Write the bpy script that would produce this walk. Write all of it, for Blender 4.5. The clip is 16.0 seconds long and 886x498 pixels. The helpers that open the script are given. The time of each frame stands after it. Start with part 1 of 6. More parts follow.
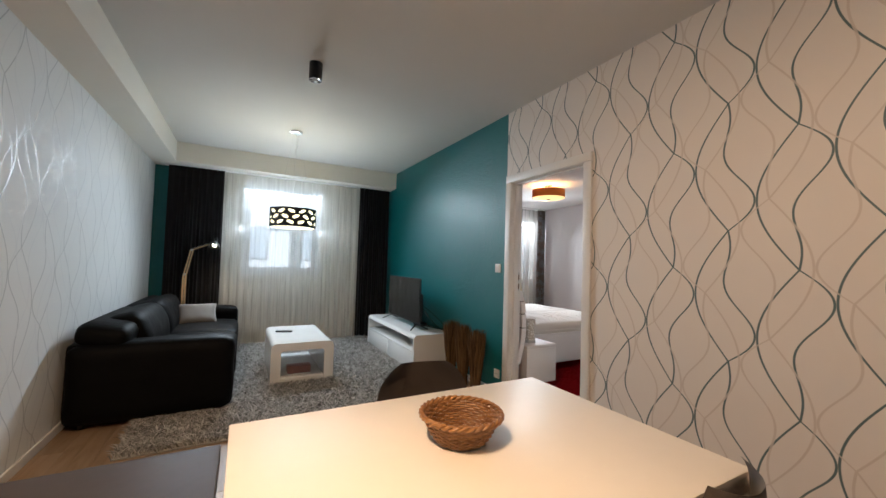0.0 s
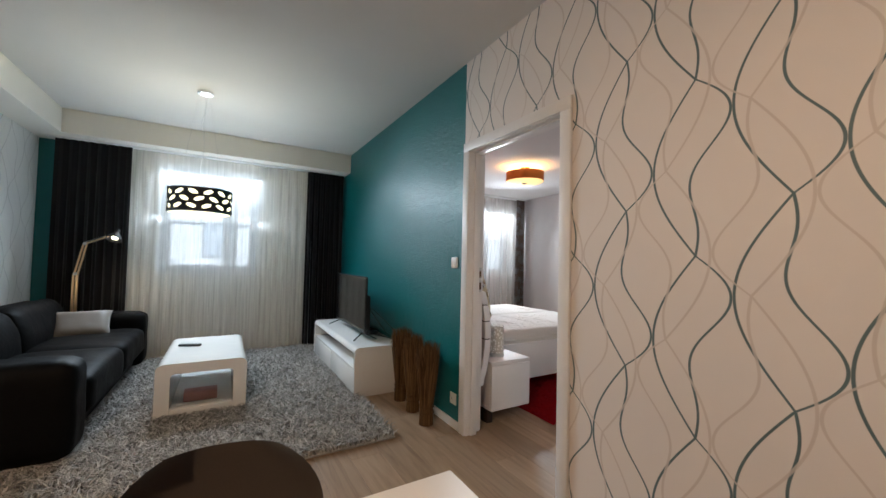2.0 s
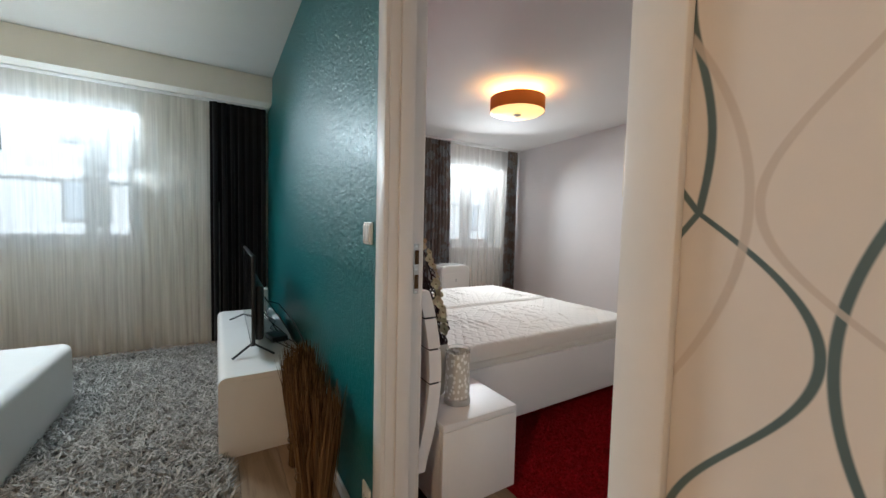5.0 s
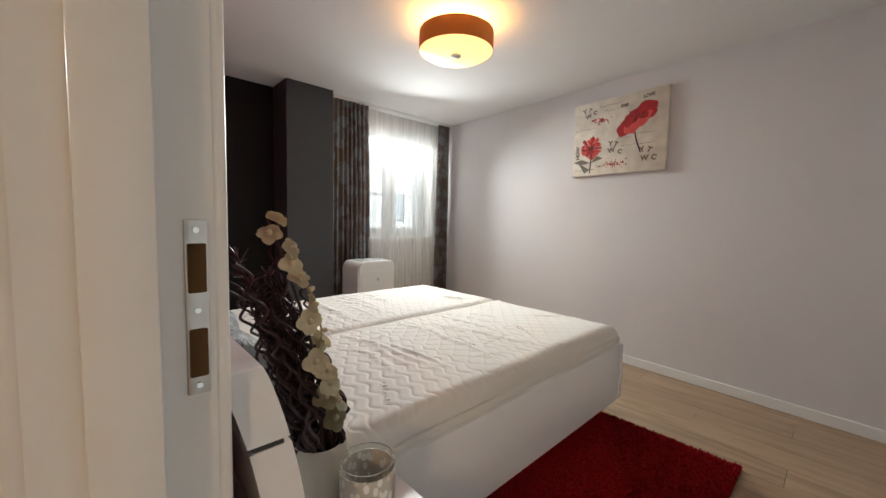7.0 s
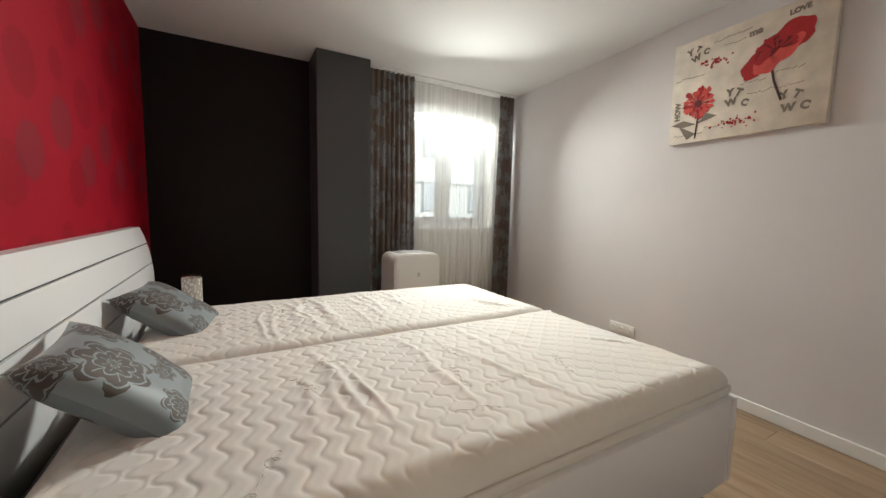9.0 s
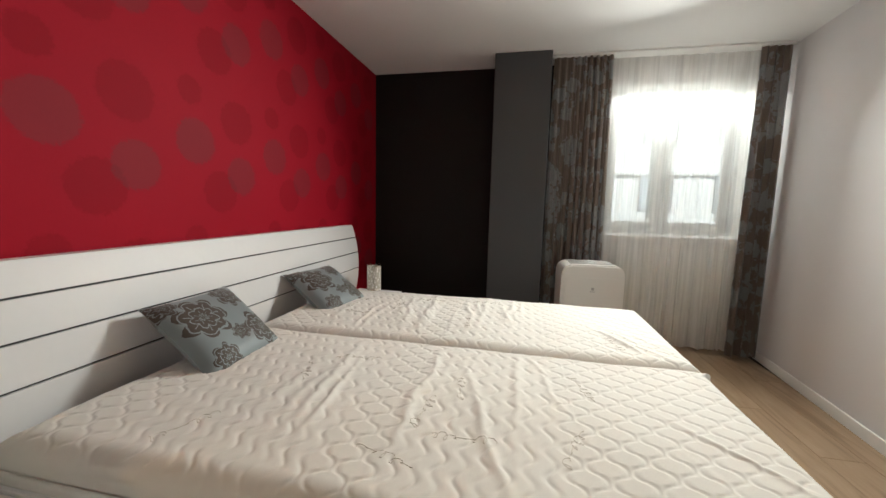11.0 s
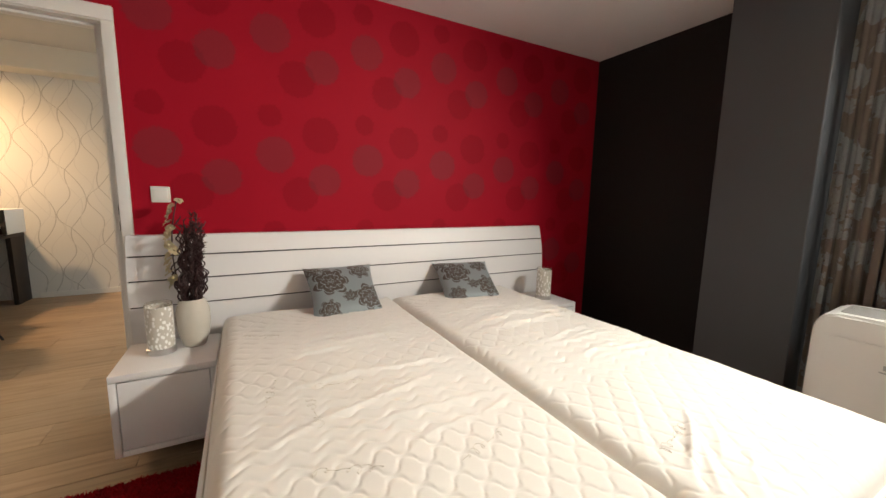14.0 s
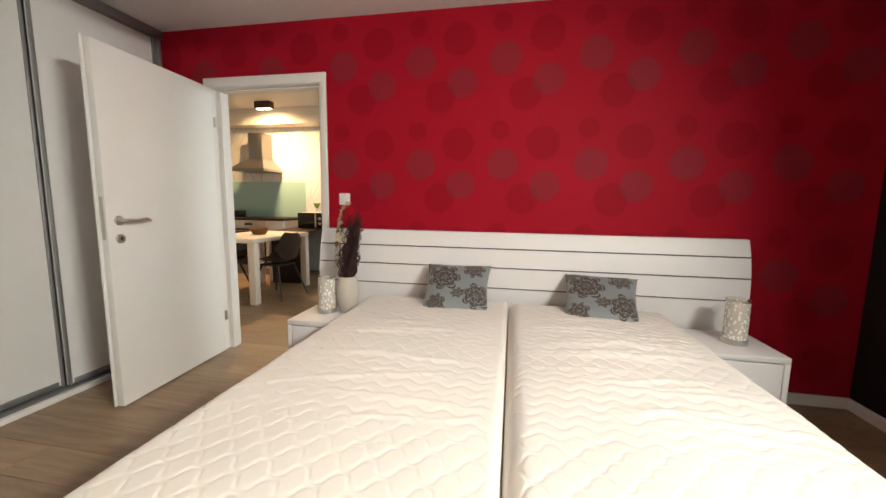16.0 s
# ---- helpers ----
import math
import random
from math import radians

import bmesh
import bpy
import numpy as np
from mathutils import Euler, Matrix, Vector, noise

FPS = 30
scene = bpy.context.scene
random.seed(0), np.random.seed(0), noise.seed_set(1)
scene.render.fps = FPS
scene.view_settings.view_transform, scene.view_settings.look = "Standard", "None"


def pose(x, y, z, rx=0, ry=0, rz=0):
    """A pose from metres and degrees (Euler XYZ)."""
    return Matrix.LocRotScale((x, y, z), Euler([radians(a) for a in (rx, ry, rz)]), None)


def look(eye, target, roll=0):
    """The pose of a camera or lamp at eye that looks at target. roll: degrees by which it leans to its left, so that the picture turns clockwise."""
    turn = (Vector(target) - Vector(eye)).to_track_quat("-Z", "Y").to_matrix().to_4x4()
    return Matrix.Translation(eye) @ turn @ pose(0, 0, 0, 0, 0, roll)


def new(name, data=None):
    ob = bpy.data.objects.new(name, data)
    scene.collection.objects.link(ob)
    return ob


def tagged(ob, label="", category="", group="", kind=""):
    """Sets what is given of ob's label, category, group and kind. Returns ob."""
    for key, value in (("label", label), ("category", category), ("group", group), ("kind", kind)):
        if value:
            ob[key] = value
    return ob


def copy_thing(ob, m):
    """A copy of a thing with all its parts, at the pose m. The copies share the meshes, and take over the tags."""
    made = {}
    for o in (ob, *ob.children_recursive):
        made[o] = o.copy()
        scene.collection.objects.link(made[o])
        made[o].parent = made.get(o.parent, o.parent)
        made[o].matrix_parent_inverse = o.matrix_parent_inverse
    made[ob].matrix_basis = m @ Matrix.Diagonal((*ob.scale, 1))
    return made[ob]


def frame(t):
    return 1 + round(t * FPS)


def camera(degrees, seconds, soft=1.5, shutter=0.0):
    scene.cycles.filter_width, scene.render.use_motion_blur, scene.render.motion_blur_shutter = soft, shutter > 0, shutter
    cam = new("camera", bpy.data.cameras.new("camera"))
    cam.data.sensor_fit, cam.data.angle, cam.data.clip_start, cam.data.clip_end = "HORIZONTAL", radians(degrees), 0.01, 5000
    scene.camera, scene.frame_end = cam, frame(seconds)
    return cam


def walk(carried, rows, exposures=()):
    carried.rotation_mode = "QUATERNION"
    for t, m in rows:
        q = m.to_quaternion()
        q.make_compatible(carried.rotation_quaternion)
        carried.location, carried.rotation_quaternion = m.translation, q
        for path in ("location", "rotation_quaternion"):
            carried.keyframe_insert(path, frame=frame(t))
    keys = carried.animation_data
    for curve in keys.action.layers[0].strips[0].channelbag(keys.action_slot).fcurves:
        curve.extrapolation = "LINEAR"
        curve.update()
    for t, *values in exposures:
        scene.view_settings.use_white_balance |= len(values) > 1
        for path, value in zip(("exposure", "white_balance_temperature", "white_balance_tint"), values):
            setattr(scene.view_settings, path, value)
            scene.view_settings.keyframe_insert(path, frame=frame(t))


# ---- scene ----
cam = camera(100.3, 16.0)
PATH = [
    (0, (0.083, 0.079, 1.227), (1.033, 1.837, 1.301), 1.7),
    (0.5, (0.216, 0.225, 1.225), (1.17, 1.981, 1.298), 1.6),
    (1, (0.371, 0.345, 1.222), (1.344, 2.091, 1.293), 1.5),
    (1.5, (0.57, 0.46, 1.212), (1.565, 2.193, 1.285), 1.4),
    (2, (0.758, 0.609, 1.202), (1.771, 2.333, 1.266), 1.3),
    (2.5, (0.962, 0.739, 1.192), (1.975, 2.463, 1.24), 1.3),
    (3, (1.17, 0.878, 1.173), (2.191, 2.597, 1.197), 1.3),
    (3.2, (1.243, 0.941, 1.174), (2.266, 2.66, 1.183), 1.3),
    (5.3, (1.812, 1.741, 1.218), (2.869, 3.433, 1.084), 1.1),
    (5.5, (1.854, 1.815, 1.207), (2.962, 3.475, 1.069), 1.3),
    (6, (2.002, 2.011, 1.186), (3.249, 3.568, 1.048), 1.3),
    (6.5, (2.138, 2.175, 1.181), (3.462, 3.667, 1.035), 1.4),
    (7, (2.269, 2.333, 1.164), (3.628, 3.793, 1.014), 1.3),
    (7.5, (2.418, 2.429, 1.153), (3.784, 3.877, 0.957), 1.3),
    (8, (2.589, 2.497, 1.131), (3.947, 3.951, 0.925), 1.4),
    (8.5, (2.784, 2.534, 1.122), (3.986, 4.121, 0.921), 1.2),
    (9, (2.928, 2.563, 1.121), (3.898, 4.3, 0.92), 1.3),
    (9.5, (3.13, 2.561, 1.141), (3.787, 4.437, 0.92), 1.4),
    (9.7, (3.183, 2.555, 1.119), (3.696, 4.477, 0.917), 1.3),
    (11.8, (4.21, 2.666, 1.199), (3.357, 4.455, 0.933), 1.2),
    (12, (4.29, 2.69, 1.203), (3.348, 4.434, 0.936), 1.2),
    (12.5, (4.471, 2.777, 1.212), (3.275, 4.357, 0.938), 1.3),
    (13, (4.59, 2.93, 1.206), (3.18, 4.321, 0.925), 1.4),
    (13.5, (4.661, 3.111, 1.214), (3.074, 4.296, 0.936), 1.1),
    (14, (4.714, 3.305, 1.202), (2.97, 4.244, 0.926), 1.1),
    (14.5, (4.768, 3.53, 1.174), (2.879, 4.134, 0.916), 0.8),
    (15, (4.761, 3.728, 1.17), (2.802, 4.044, 0.923), 0.7),
    (15.3, (4.785, 3.837, 1.175), (2.804, 3.97, 0.928), 0.8),
    (15.5, (4.783, 3.928, 1.177), (2.798, 3.924, 0.928), 0.6),
    (16, (4.806, 4.095, 1.166), (2.853, 3.734, 0.924), 0.8),
]
EXPOSURES = [(0, 0.2, 5750, 6), (3.2, 0.2, 5600, 5), (5.5, 0.18, 5850, 3), (7.0, 0.36, 6100, 2), (8.0, 0.46, 6250, 1), (9.0, 0.32, 6300, 0), (9.7, 0.26, 6300, 0), (12.0, 0.24, 6400, 0), (13.5, 0.36, 6650, 2), (14.5, 0.45, 6900, 6), (16.0, 0.48, 6750, 4)]
walk(cam, [(t, look(eye, target, roll)) for t, eye, target, roll in PATH], exposures=EXPOSURES)

# ---- world, sun and large lights ----
world = bpy.data.worlds.new("sky")
scene.world = world
world.use_nodes = True
sky = world.node_tree.nodes.new("ShaderNodeTexSky")
sky.sky_type, sky.sun_disc = "NISHITA", False
sky.sun_elevation, sky.sun_rotation = radians(48), radians(200)
world.node_tree.links.new(sky.outputs[0], world.node_tree.nodes["Background"].inputs[0])
world.node_tree.nodes["Background"].inputs[1].default_value = 0.15

sun = new("sun", bpy.data.lights.new("sun", "SUN"))
sun.data.energy, sun.data.angle, sun.data.color = 5.0, radians(0.5), (1.0, 0.95, 0.88)
sun.matrix_world = look((0, 0, 0), (0.2, 0.75, -0.8))


def area(name, at, target, w, h, watts, colour, spread=180):
    ob = new(name, bpy.data.lights.new(name, "AREA"))
    ob.data.shape, ob.data.size, ob.data.size_y = "RECTANGLE", w, h
    ob.data.energy, ob.data.color = watts, colour
    ob.data.spread = radians(spread)
    ob.matrix_world = look(at, target)
    return ob


def point(name, at, watts, colour, radius=0.04):
    ob = new(name, bpy.data.lights.new(name, "POINT"))
    ob.data.energy, ob.data.color, ob.data.shadow_soft_size = watts, colour, radius
    ob.location = at
    return ob


def spot(name, at, target, watts, colour, angle=110, radius=0.03):
    ob = new(name, bpy.data.lights.new(name, "SPOT"))
    ob.data.energy, ob.data.color, ob.data.shadow_soft_size = watts, colour, radius
    ob.data.spot_size, ob.data.spot_blend = radians(angle), 0.6
    ob.matrix_world = look(at, target)
    return ob


DAY, AMBER = (0.90, 0.96, 1.0), (1.0, 0.50, 0.14)
LW = (0.06, 1.14, 0.97, 2.28)      # living room window: x0, x1, z0, z1
BW = (4.47, 5.54, 0.95, 2.20)      # bedroom window
# added strips for the sky's light at the two windows: falling in from above, and thrown up by the street
def pane_light(name, x, y, z, w, turn, tilt, watts, colour, spread, h=0.12):
    """A strip of the window's light, thrown turn degrees to the west and tilt degrees up."""
    way = Vector((-math.sin(radians(turn)) * math.cos(radians(tilt)), -math.cos(radians(turn)) * math.cos(radians(tilt)), math.sin(radians(tilt))))
    area(name, (x, y, z), Vector((x, y, z)) + way, w, h, watts, colour, spread)


SOFTDAY = (1.0, 0.97, 0.94)
pane_light("sky_light_living", 0.60, 5.87, LW[3] - 0.04, 1.04, 0, -36, 31, DAY, 122, 0.01)
pane_light("street_light_living", 0.60, 5.885, LW[2] + 0.02, 1.04, 0, 62, 6, DAY, 112)
# fill lamps added at head and jambs so that the voile glows
pane_light("window_head_light_living", 0.60, 6.14, LW[3] - 0.012, 1.04, 0, -89, 9, DAY, 148)
area("jamb_light_living", (LW[0] + 0.02, 6.03, 1.62), (-1.0, 6.0, 1.62), 1.2, 0.07, 0.9, DAY, 130)
area("jamb_light_living", (LW[1] - 0.02, 6.03, 1.62), (2.2, 6.0, 1.62), 1.2, 0.07, 0.9, DAY, 130)
pane_light("sky_light_bedroom", 4.93, 5.74, BW[3] - 0.08, 0.70, 25, -31, 32, SOFTDAY, 118, 0.01)
pane_light("street_light_bedroom", 4.90, 5.76, BW[2] + 0.02, 0.60, 25, 62, 1.5, SOFTDAY, 110)
# added fill behind the bedroom voile, no fixture there
pane_light("window_head_light_bedroom", 4.99, 6.14, BW[3] - 0.012, 0.90, 0, -89, 9, SOFTDAY, 148)
# lamps that the place has
point("pendant_bulb", (0.55, 4.46, 1.62), 9, (1.0, 0.84, 0.55), 0.05)
point("bedroom_bulb", (3.92, 4.03, 2.25), 10, AMBER, 0.06)
spot("kitchen_spot_a", (-0.35, 0.32, 2.52), (-0.95, 0.3, 1.1), 84, (1.0, 0.60, 0.28), 160)
spot("kitchen_spot_b", (-0.35, 0.46, 2.52), (0.4, 0.6, 0), 104, (1.0, 0.64, 0.38), 160)
spot("floor_lamp_bulb", (-0.23, 5.66, 1.33), (-0.15, 5.5, 0), 5, (1.0, 0.75, 0.5), 120)

# ---- materials ----
class Mat:
    """A node material with short ways to wire it."""

    def __init__(self, name, colour=(0.8, 0.8, 0.8), rough=0.6, metal=0.0):
        self.m = bpy.data.materials.new(name)
        self.m.use_nodes = True
        self.t = self.m.node_tree
        self.b = self.t.nodes["Principled BSDF"]
        self.out = self.t.nodes["Material Output"]
        self.b.inputs["Base Color"].default_value = (*colour, 1)
        self.b.inputs["Roughness"].default_value = rough
        self.b.inputs["Metallic"].default_value = metal
        self.pos = None

    def node(self, kind, operation="", use_clamp=False, data_type="", blend_type="", interpolation_type="", feature=""):
        n = self.t.nodes.new(kind)
        if operation:
            n.operation = operation
        if use_clamp:
            n.use_clamp = True
        if data_type:
            n.data_type = data_type
        if blend_type:
            n.blend_type = blend_type
        if interpolation_type:
            n.interpolation_type = interpolation_type
        if feature:
            n.feature = feature
        return n

    def put(self, socket, v):
        if isinstance(v, bpy.types.NodeSocket):
            self.t.links.new(v, socket)
        elif isinstance(v, (tuple, list)) and len(v) == 3 and socket.type == "RGBA":
            socket.default_value = (*v, 1)
        else:
            socket.default_value = v

    def math(self, op, a, b=0.0, c=0.0, clamp=False):
        n = self.node("ShaderNodeMath", operation=op, use_clamp=clamp)
        for s, v in zip(n.inputs, (a, b, c)):
            self.put(s, v)
        return n.outputs[0]

    def place(self):
        """The place in the world, in metres."""
        if self.pos is None:
            self.pos = self.node("ShaderNodeNewGeometry").outputs["Position"]
        return self.pos

    def local(self):
        return self.node("ShaderNodeTexCoord").outputs["Object"]

    def xyz(self, v):
        n = self.node("ShaderNodeSeparateXYZ")
        self.put(n.inputs[0], v)
        return n.outputs

    def stretch(self, v, scale, offset=(0, 0, 0)):
        n = self.node("ShaderNodeMapping")
        self.put(n.inputs["Vector"], v)
        n.inputs["Scale"].default_value = scale
        self.put(n.inputs["Location"], offset)
        return n.outputs[0]

    def noise(self, scale, detail=3, v=None, rough=0.55, distortion=0.0):
        n = self.node("ShaderNodeTexNoise")
        self.put(n.inputs["Vector"], v or self.place())
        n.inputs["Scale"].default_value, n.inputs["Detail"].default_value = scale, detail
        n.inputs["Roughness"].default_value, n.inputs["Distortion"].default_value = rough, distortion
        return n.outputs[0]

    def ramp(self, f, *stops):
        n = self.node("ShaderNodeValToRGB")
        self.put(n.inputs[0], f)
        e = n.color_ramp.elements
        while len(e) < len(stops):
            e.new(0.5)
        for el, (p, c) in zip(e, stops):
            el.position, el.color = p, (*c, 1) if isinstance(c, tuple) else (c, c, c, 1)
        return n.outputs[0]

    def mix(self, f, a, b, blend="MIX"):
        n = self.node("ShaderNodeMix", data_type="RGBA", blend_type=blend)
        self.put(n.inputs[0], f), self.put(n.inputs[6], a), self.put(n.inputs[7], b)
        return n.outputs[2]

    def bump(self, height, strength=0.3, distance=0.005):
        n = self.node("ShaderNodeBump")
        n.inputs["Strength"].default_value, n.inputs["Distance"].default_value = strength, distance
        self.put(n.inputs["Height"], height)
        prev = self.b.inputs["Normal"].links
        if prev:
            self.put(n.inputs["Normal"], prev[0].from_socket)
        self.put(self.b.inputs["Normal"], n.outputs[0])
        return self

    def set(self, **kw):
        names = dict(col="Base Color", rough="Roughness", metal="Metallic", sheen="Sheen Weight", coat="Coat Weight", trans="Transmission Weight", ior="IOR", spec="Specular IOR Level", emit="Emission Color", power="Emission Strength", sub="Subsurface Weight", alpha="Alpha")
        for k, v in kw.items():
            self.put(self.b.inputs[names[k]], v)
        return self


def near(m, v, centre, width):
    """1 where |v - centre| is under width, with a soft edge."""
    d = m.math("ABSOLUTE", m.math("SUBTRACT", v, centre))
    n = m.node("ShaderNodeMapRange", interpolation_type="SMOOTHSTEP")
    for s, x in zip(n.inputs, (d, width * 0.55, width * 1.15, 1.0, 0.0)):
        m.put(s, x)
    return n.outputs[0]


def plain(name, colour, rough=0.5, metal=0.0, vary=0.06, grain=60.0, relief=0.08, spread=3.0, **kw):
    """A surface of one colour with soft stains and a fine grain."""
    m = Mat(name, colour, rough, metal)
    big, small = m.noise(spread, 3), m.noise(grain, 2)
    k = m.math("ADD", m.math("MULTIPLY", m.math("SUBTRACT", big, 0.5), vary * 2), m.math("MULTIPLY", m.math("SUBTRACT", small, 0.5), vary))
    m.set(col=m.mix(1.0, colour, m.ramp(m.math("ADD", k, 0.5), (0, 0.5), (1, 1.5)), "MULTIPLY"))
    m.set(rough=m.math("ADD", rough - 0.06, m.math("MULTIPLY", big, 0.12), clamp=True))
    if relief:
        m.bump(small, relief, 0.002)
    return m.set(**kw).m


def strands(m, y, z, y0, z0):
    """The wallpaper's pairs of waving lines that meet in knots, 0.27 m apart and 0.65 m high."""
    col = m.math("DIVIDE", m.math("SUBTRACT", y, y0), 0.27)
    i = m.math("FLOOR", m.math("ADD", col, 0.5))
    v = m.math("MULTIPLY", m.math("SUBTRACT", col, i), 0.27)
    odd = m.math("FLOORED_MODULO", i, 2.0)
    s = m.math("FRACT", m.math("DIVIDE", m.math("SUBTRACT", m.math("SUBTRACT", z0, m.math("MULTIPLY", odd, 0.19)), z), 0.65))
    left = m.math("MULTIPLY", m.math("SINE", m.math("MULTIPLY", s, math.pi)), 0.152)
    flip = m.math("ABSOLUTE", m.math("SUBTRACT", s, odd))
    right = 0.0
    for k, amp in ((1, -0.0362), (2, 0.0550), (3, -0.0366)):
        right = m.math("ADD", right, m.math("MULTIPLY", m.math("SINE", m.math("MULTIPLY", flip, k * math.pi)), amp))
    s2 = m.math("FRACT", m.math("DIVIDE", m.math("SUBTRACT", m.math("SUBTRACT", z0, m.math("MULTIPLY", m.math("SUBTRACT", 1.0, odd), 0.19)), z), 0.65))
    beside = m.math("SUBTRACT", m.math("MULTIPLY", m.math("SINE", m.math("MULTIPLY", s2, math.pi)), 0.152), 0.27)
    pair = m.math("MAXIMUM", near(m, v, left, 0.0052), near(m, v, right, 0.0052))
    return m.math("MAXIMUM", pair, near(m, v, beside, 0.0052))


def wallpaper(name, base, line, faint, line_rough, rough):
    m = Mat(name, base, rough)
    x, y, z = m.xyz(m.place())
    a = strands(m, y, z, 1.03, 1.43)
    b = strands(m, m.math("MULTIPLY", y, -1.0), z, -1.135, 1.76)
    gap = m.math("SUBTRACT", 1.0, m.math("MULTIPLY", b, 0.75))
    c = m.mix(m.math("MULTIPLY", m.noise(2.0, 3), 0.12), base, tuple(v * 0.82 for v in base))
    c = m.mix(m.math("MULTIPLY", b, 0.75), c, faint)
    a = m.math("MULTIPLY", a, gap)
    m.set(col=m.mix(a, c, line), rough=m.mix(m.math("MAXIMUM", a, b), (rough,) * 3, (line_rough,) * 3))
    m.bump(m.noise(340, 2), 0.10, 0.001)
    m.bump(m.math("MAXIMUM", a, b), 0.25, 0.0008)
    return m.m


WALLPAPER = wallpaper("wave_wallpaper", (0.74, 0.68, 0.63), (0.10, 0.145, 0.15), (0.58, 0.50, 0.44), 0.35, 0.55)
SILVER_PAPER = wallpaper("silver_wave_wallpaper", (0.76, 0.76, 0.75), (0.50, 0.50, 0.50), (0.66, 0.66, 0.66), 0.40, 0.72)


def red_paper():
    m = Mat("red_wallpaper", (0.42, 0.012, 0.022), 0.5).set(spec=0.12)
    x, y, z = m.xyz(m.place())
    PY, PZ = 0.54, 0.65

    def discs(y0, z0, r):
        dy = m.math("SUBTRACT", m.math("FLOORED_MODULO", m.math("SUBTRACT", y, y0 - PY / 2), PY), PY / 2)
        dz = m.math("SUBTRACT", m.math("FLOORED_MODULO", m.math("SUBTRACT", z, z0 - PZ / 2), PZ), PZ / 2)
        d = m.math("SQRT", m.math("ADD", m.math("MULTIPLY", dy, dy), m.math("MULTIPLY", dz, dz)))
        d = m.math("ADD", d, m.math("MULTIPLY", m.math("SUBTRACT", m.noise(70, 1), 0.5), 0.03))
        n = m.node("ShaderNodeMapRange", interpolation_type="SMOOTHSTEP")
        for s, v in zip(n.inputs, (d, r - 0.008, r + 0.008, 1.0, 0.0)):
            m.put(s, v)
        return n.outputs[0]

    dark = m.math("MAXIMUM", discs(3.19, 1.555, 0.105), m.math("MAXIMUM", discs(3.46, 1.64, 0.06), discs(3.61, 1.205, 0.1)))
    grey = m.math("MAXIMUM", discs(3.21, 1.29, 0.095), discs(3.48, 1.425, 0.1))
    weave = m.noise(1.0, 2, m.stretch(m.place(), (1, 260, 60)))
    base = m.mix(m.noise(1.6, 3), (0.33, 0.0035, 0.017), (0.40, 0.007, 0.025))
    base = m.mix(m.math("MULTIPLY", weave, 0.25), base, (0.26, 0.004, 0.010))
    c = m.mix(m.math("MULTIPLY", dark, 0.45), base, (0.22, 0.002, 0.010))
    c = m.mix(m.math("MULTIPLY", grey, 0.42), c, (0.13, 0.032, 0.040))
    m.set(col=c, rough=m.mix(grey, (0.64,) * 3, (0.60,) * 3))
    return m.bump(weave, 0.12, 0.001).m


def teal_paint():
    m = Mat("teal_relief_paint", (0.006, 0.125, 0.135), 0.36)
    m.set(col=m.mix(m.noise(2.5, 3), (0.005, 0.115, 0.125), (0.010, 0.155, 0.162)))
    curls = m.noise(26, 4, None, 0.6, 1.6)
    m.bump(m.ramp(curls, (0.42, 0.0), (0.56, 1.0)), 0.45, 0.004)
    return m.bump(m.noise(190, 2), 0.12, 0.001).m


def wood_floor():
    m = Mat("oak_laminate", (0.42, 0.33, 0.24), 0.36)
    rnd = m.node("ShaderNodeObjectInfo").outputs["Random"]
    v = m.node("ShaderNodeVectorMath", operation="ADD")
    shift = m.node("ShaderNodeCombineXYZ")
    for s, k in zip(shift.inputs, (7.3, 19.1, 3.7)):
        m.put(s, m.math("MULTIPLY", rnd, k))
    m.put(v.inputs[0], m.local()), m.put(v.inputs[1], shift.outputs[0])
    v = v.outputs[0]
    rings = m.noise(1.0, 5, m.stretch(v, (16, 1.5, 1)), 0.6, 1.2)
    fine = m.noise(1.0, 3, m.stretch(v, (170, 6, 1)))
    knots = m.ramp(m.noise(1.0, 2, m.stretch(v, (7, 2.4, 1))), (0.66, 0.0), (0.80, 1.0))
    c = m.ramp(rings, (0.25, (0.212, 0.133, 0.075)), (0.5, (0.345, 0.232, 0.143)), (0.78, (0.425, 0.304, 0.200)))
    c = m.mix(m.math("MULTIPLY", fine, 0.35), c, (0.18, 0.125, 0.08))
    c = m.mix(m.math("MULTIPLY", knots, 0.45), c, (0.12, 0.08, 0.05))
    c = m.mix(1.0, c, m.ramp(rnd, (0, 0.86), (1, 1.1)), "MULTIPLY")
    m.set(col=c, rough=m.math("ADD", 0.30, m.math("MULTIPLY", fine, 0.16)))
    return m.bump(fine, 0.12, 0.001).m


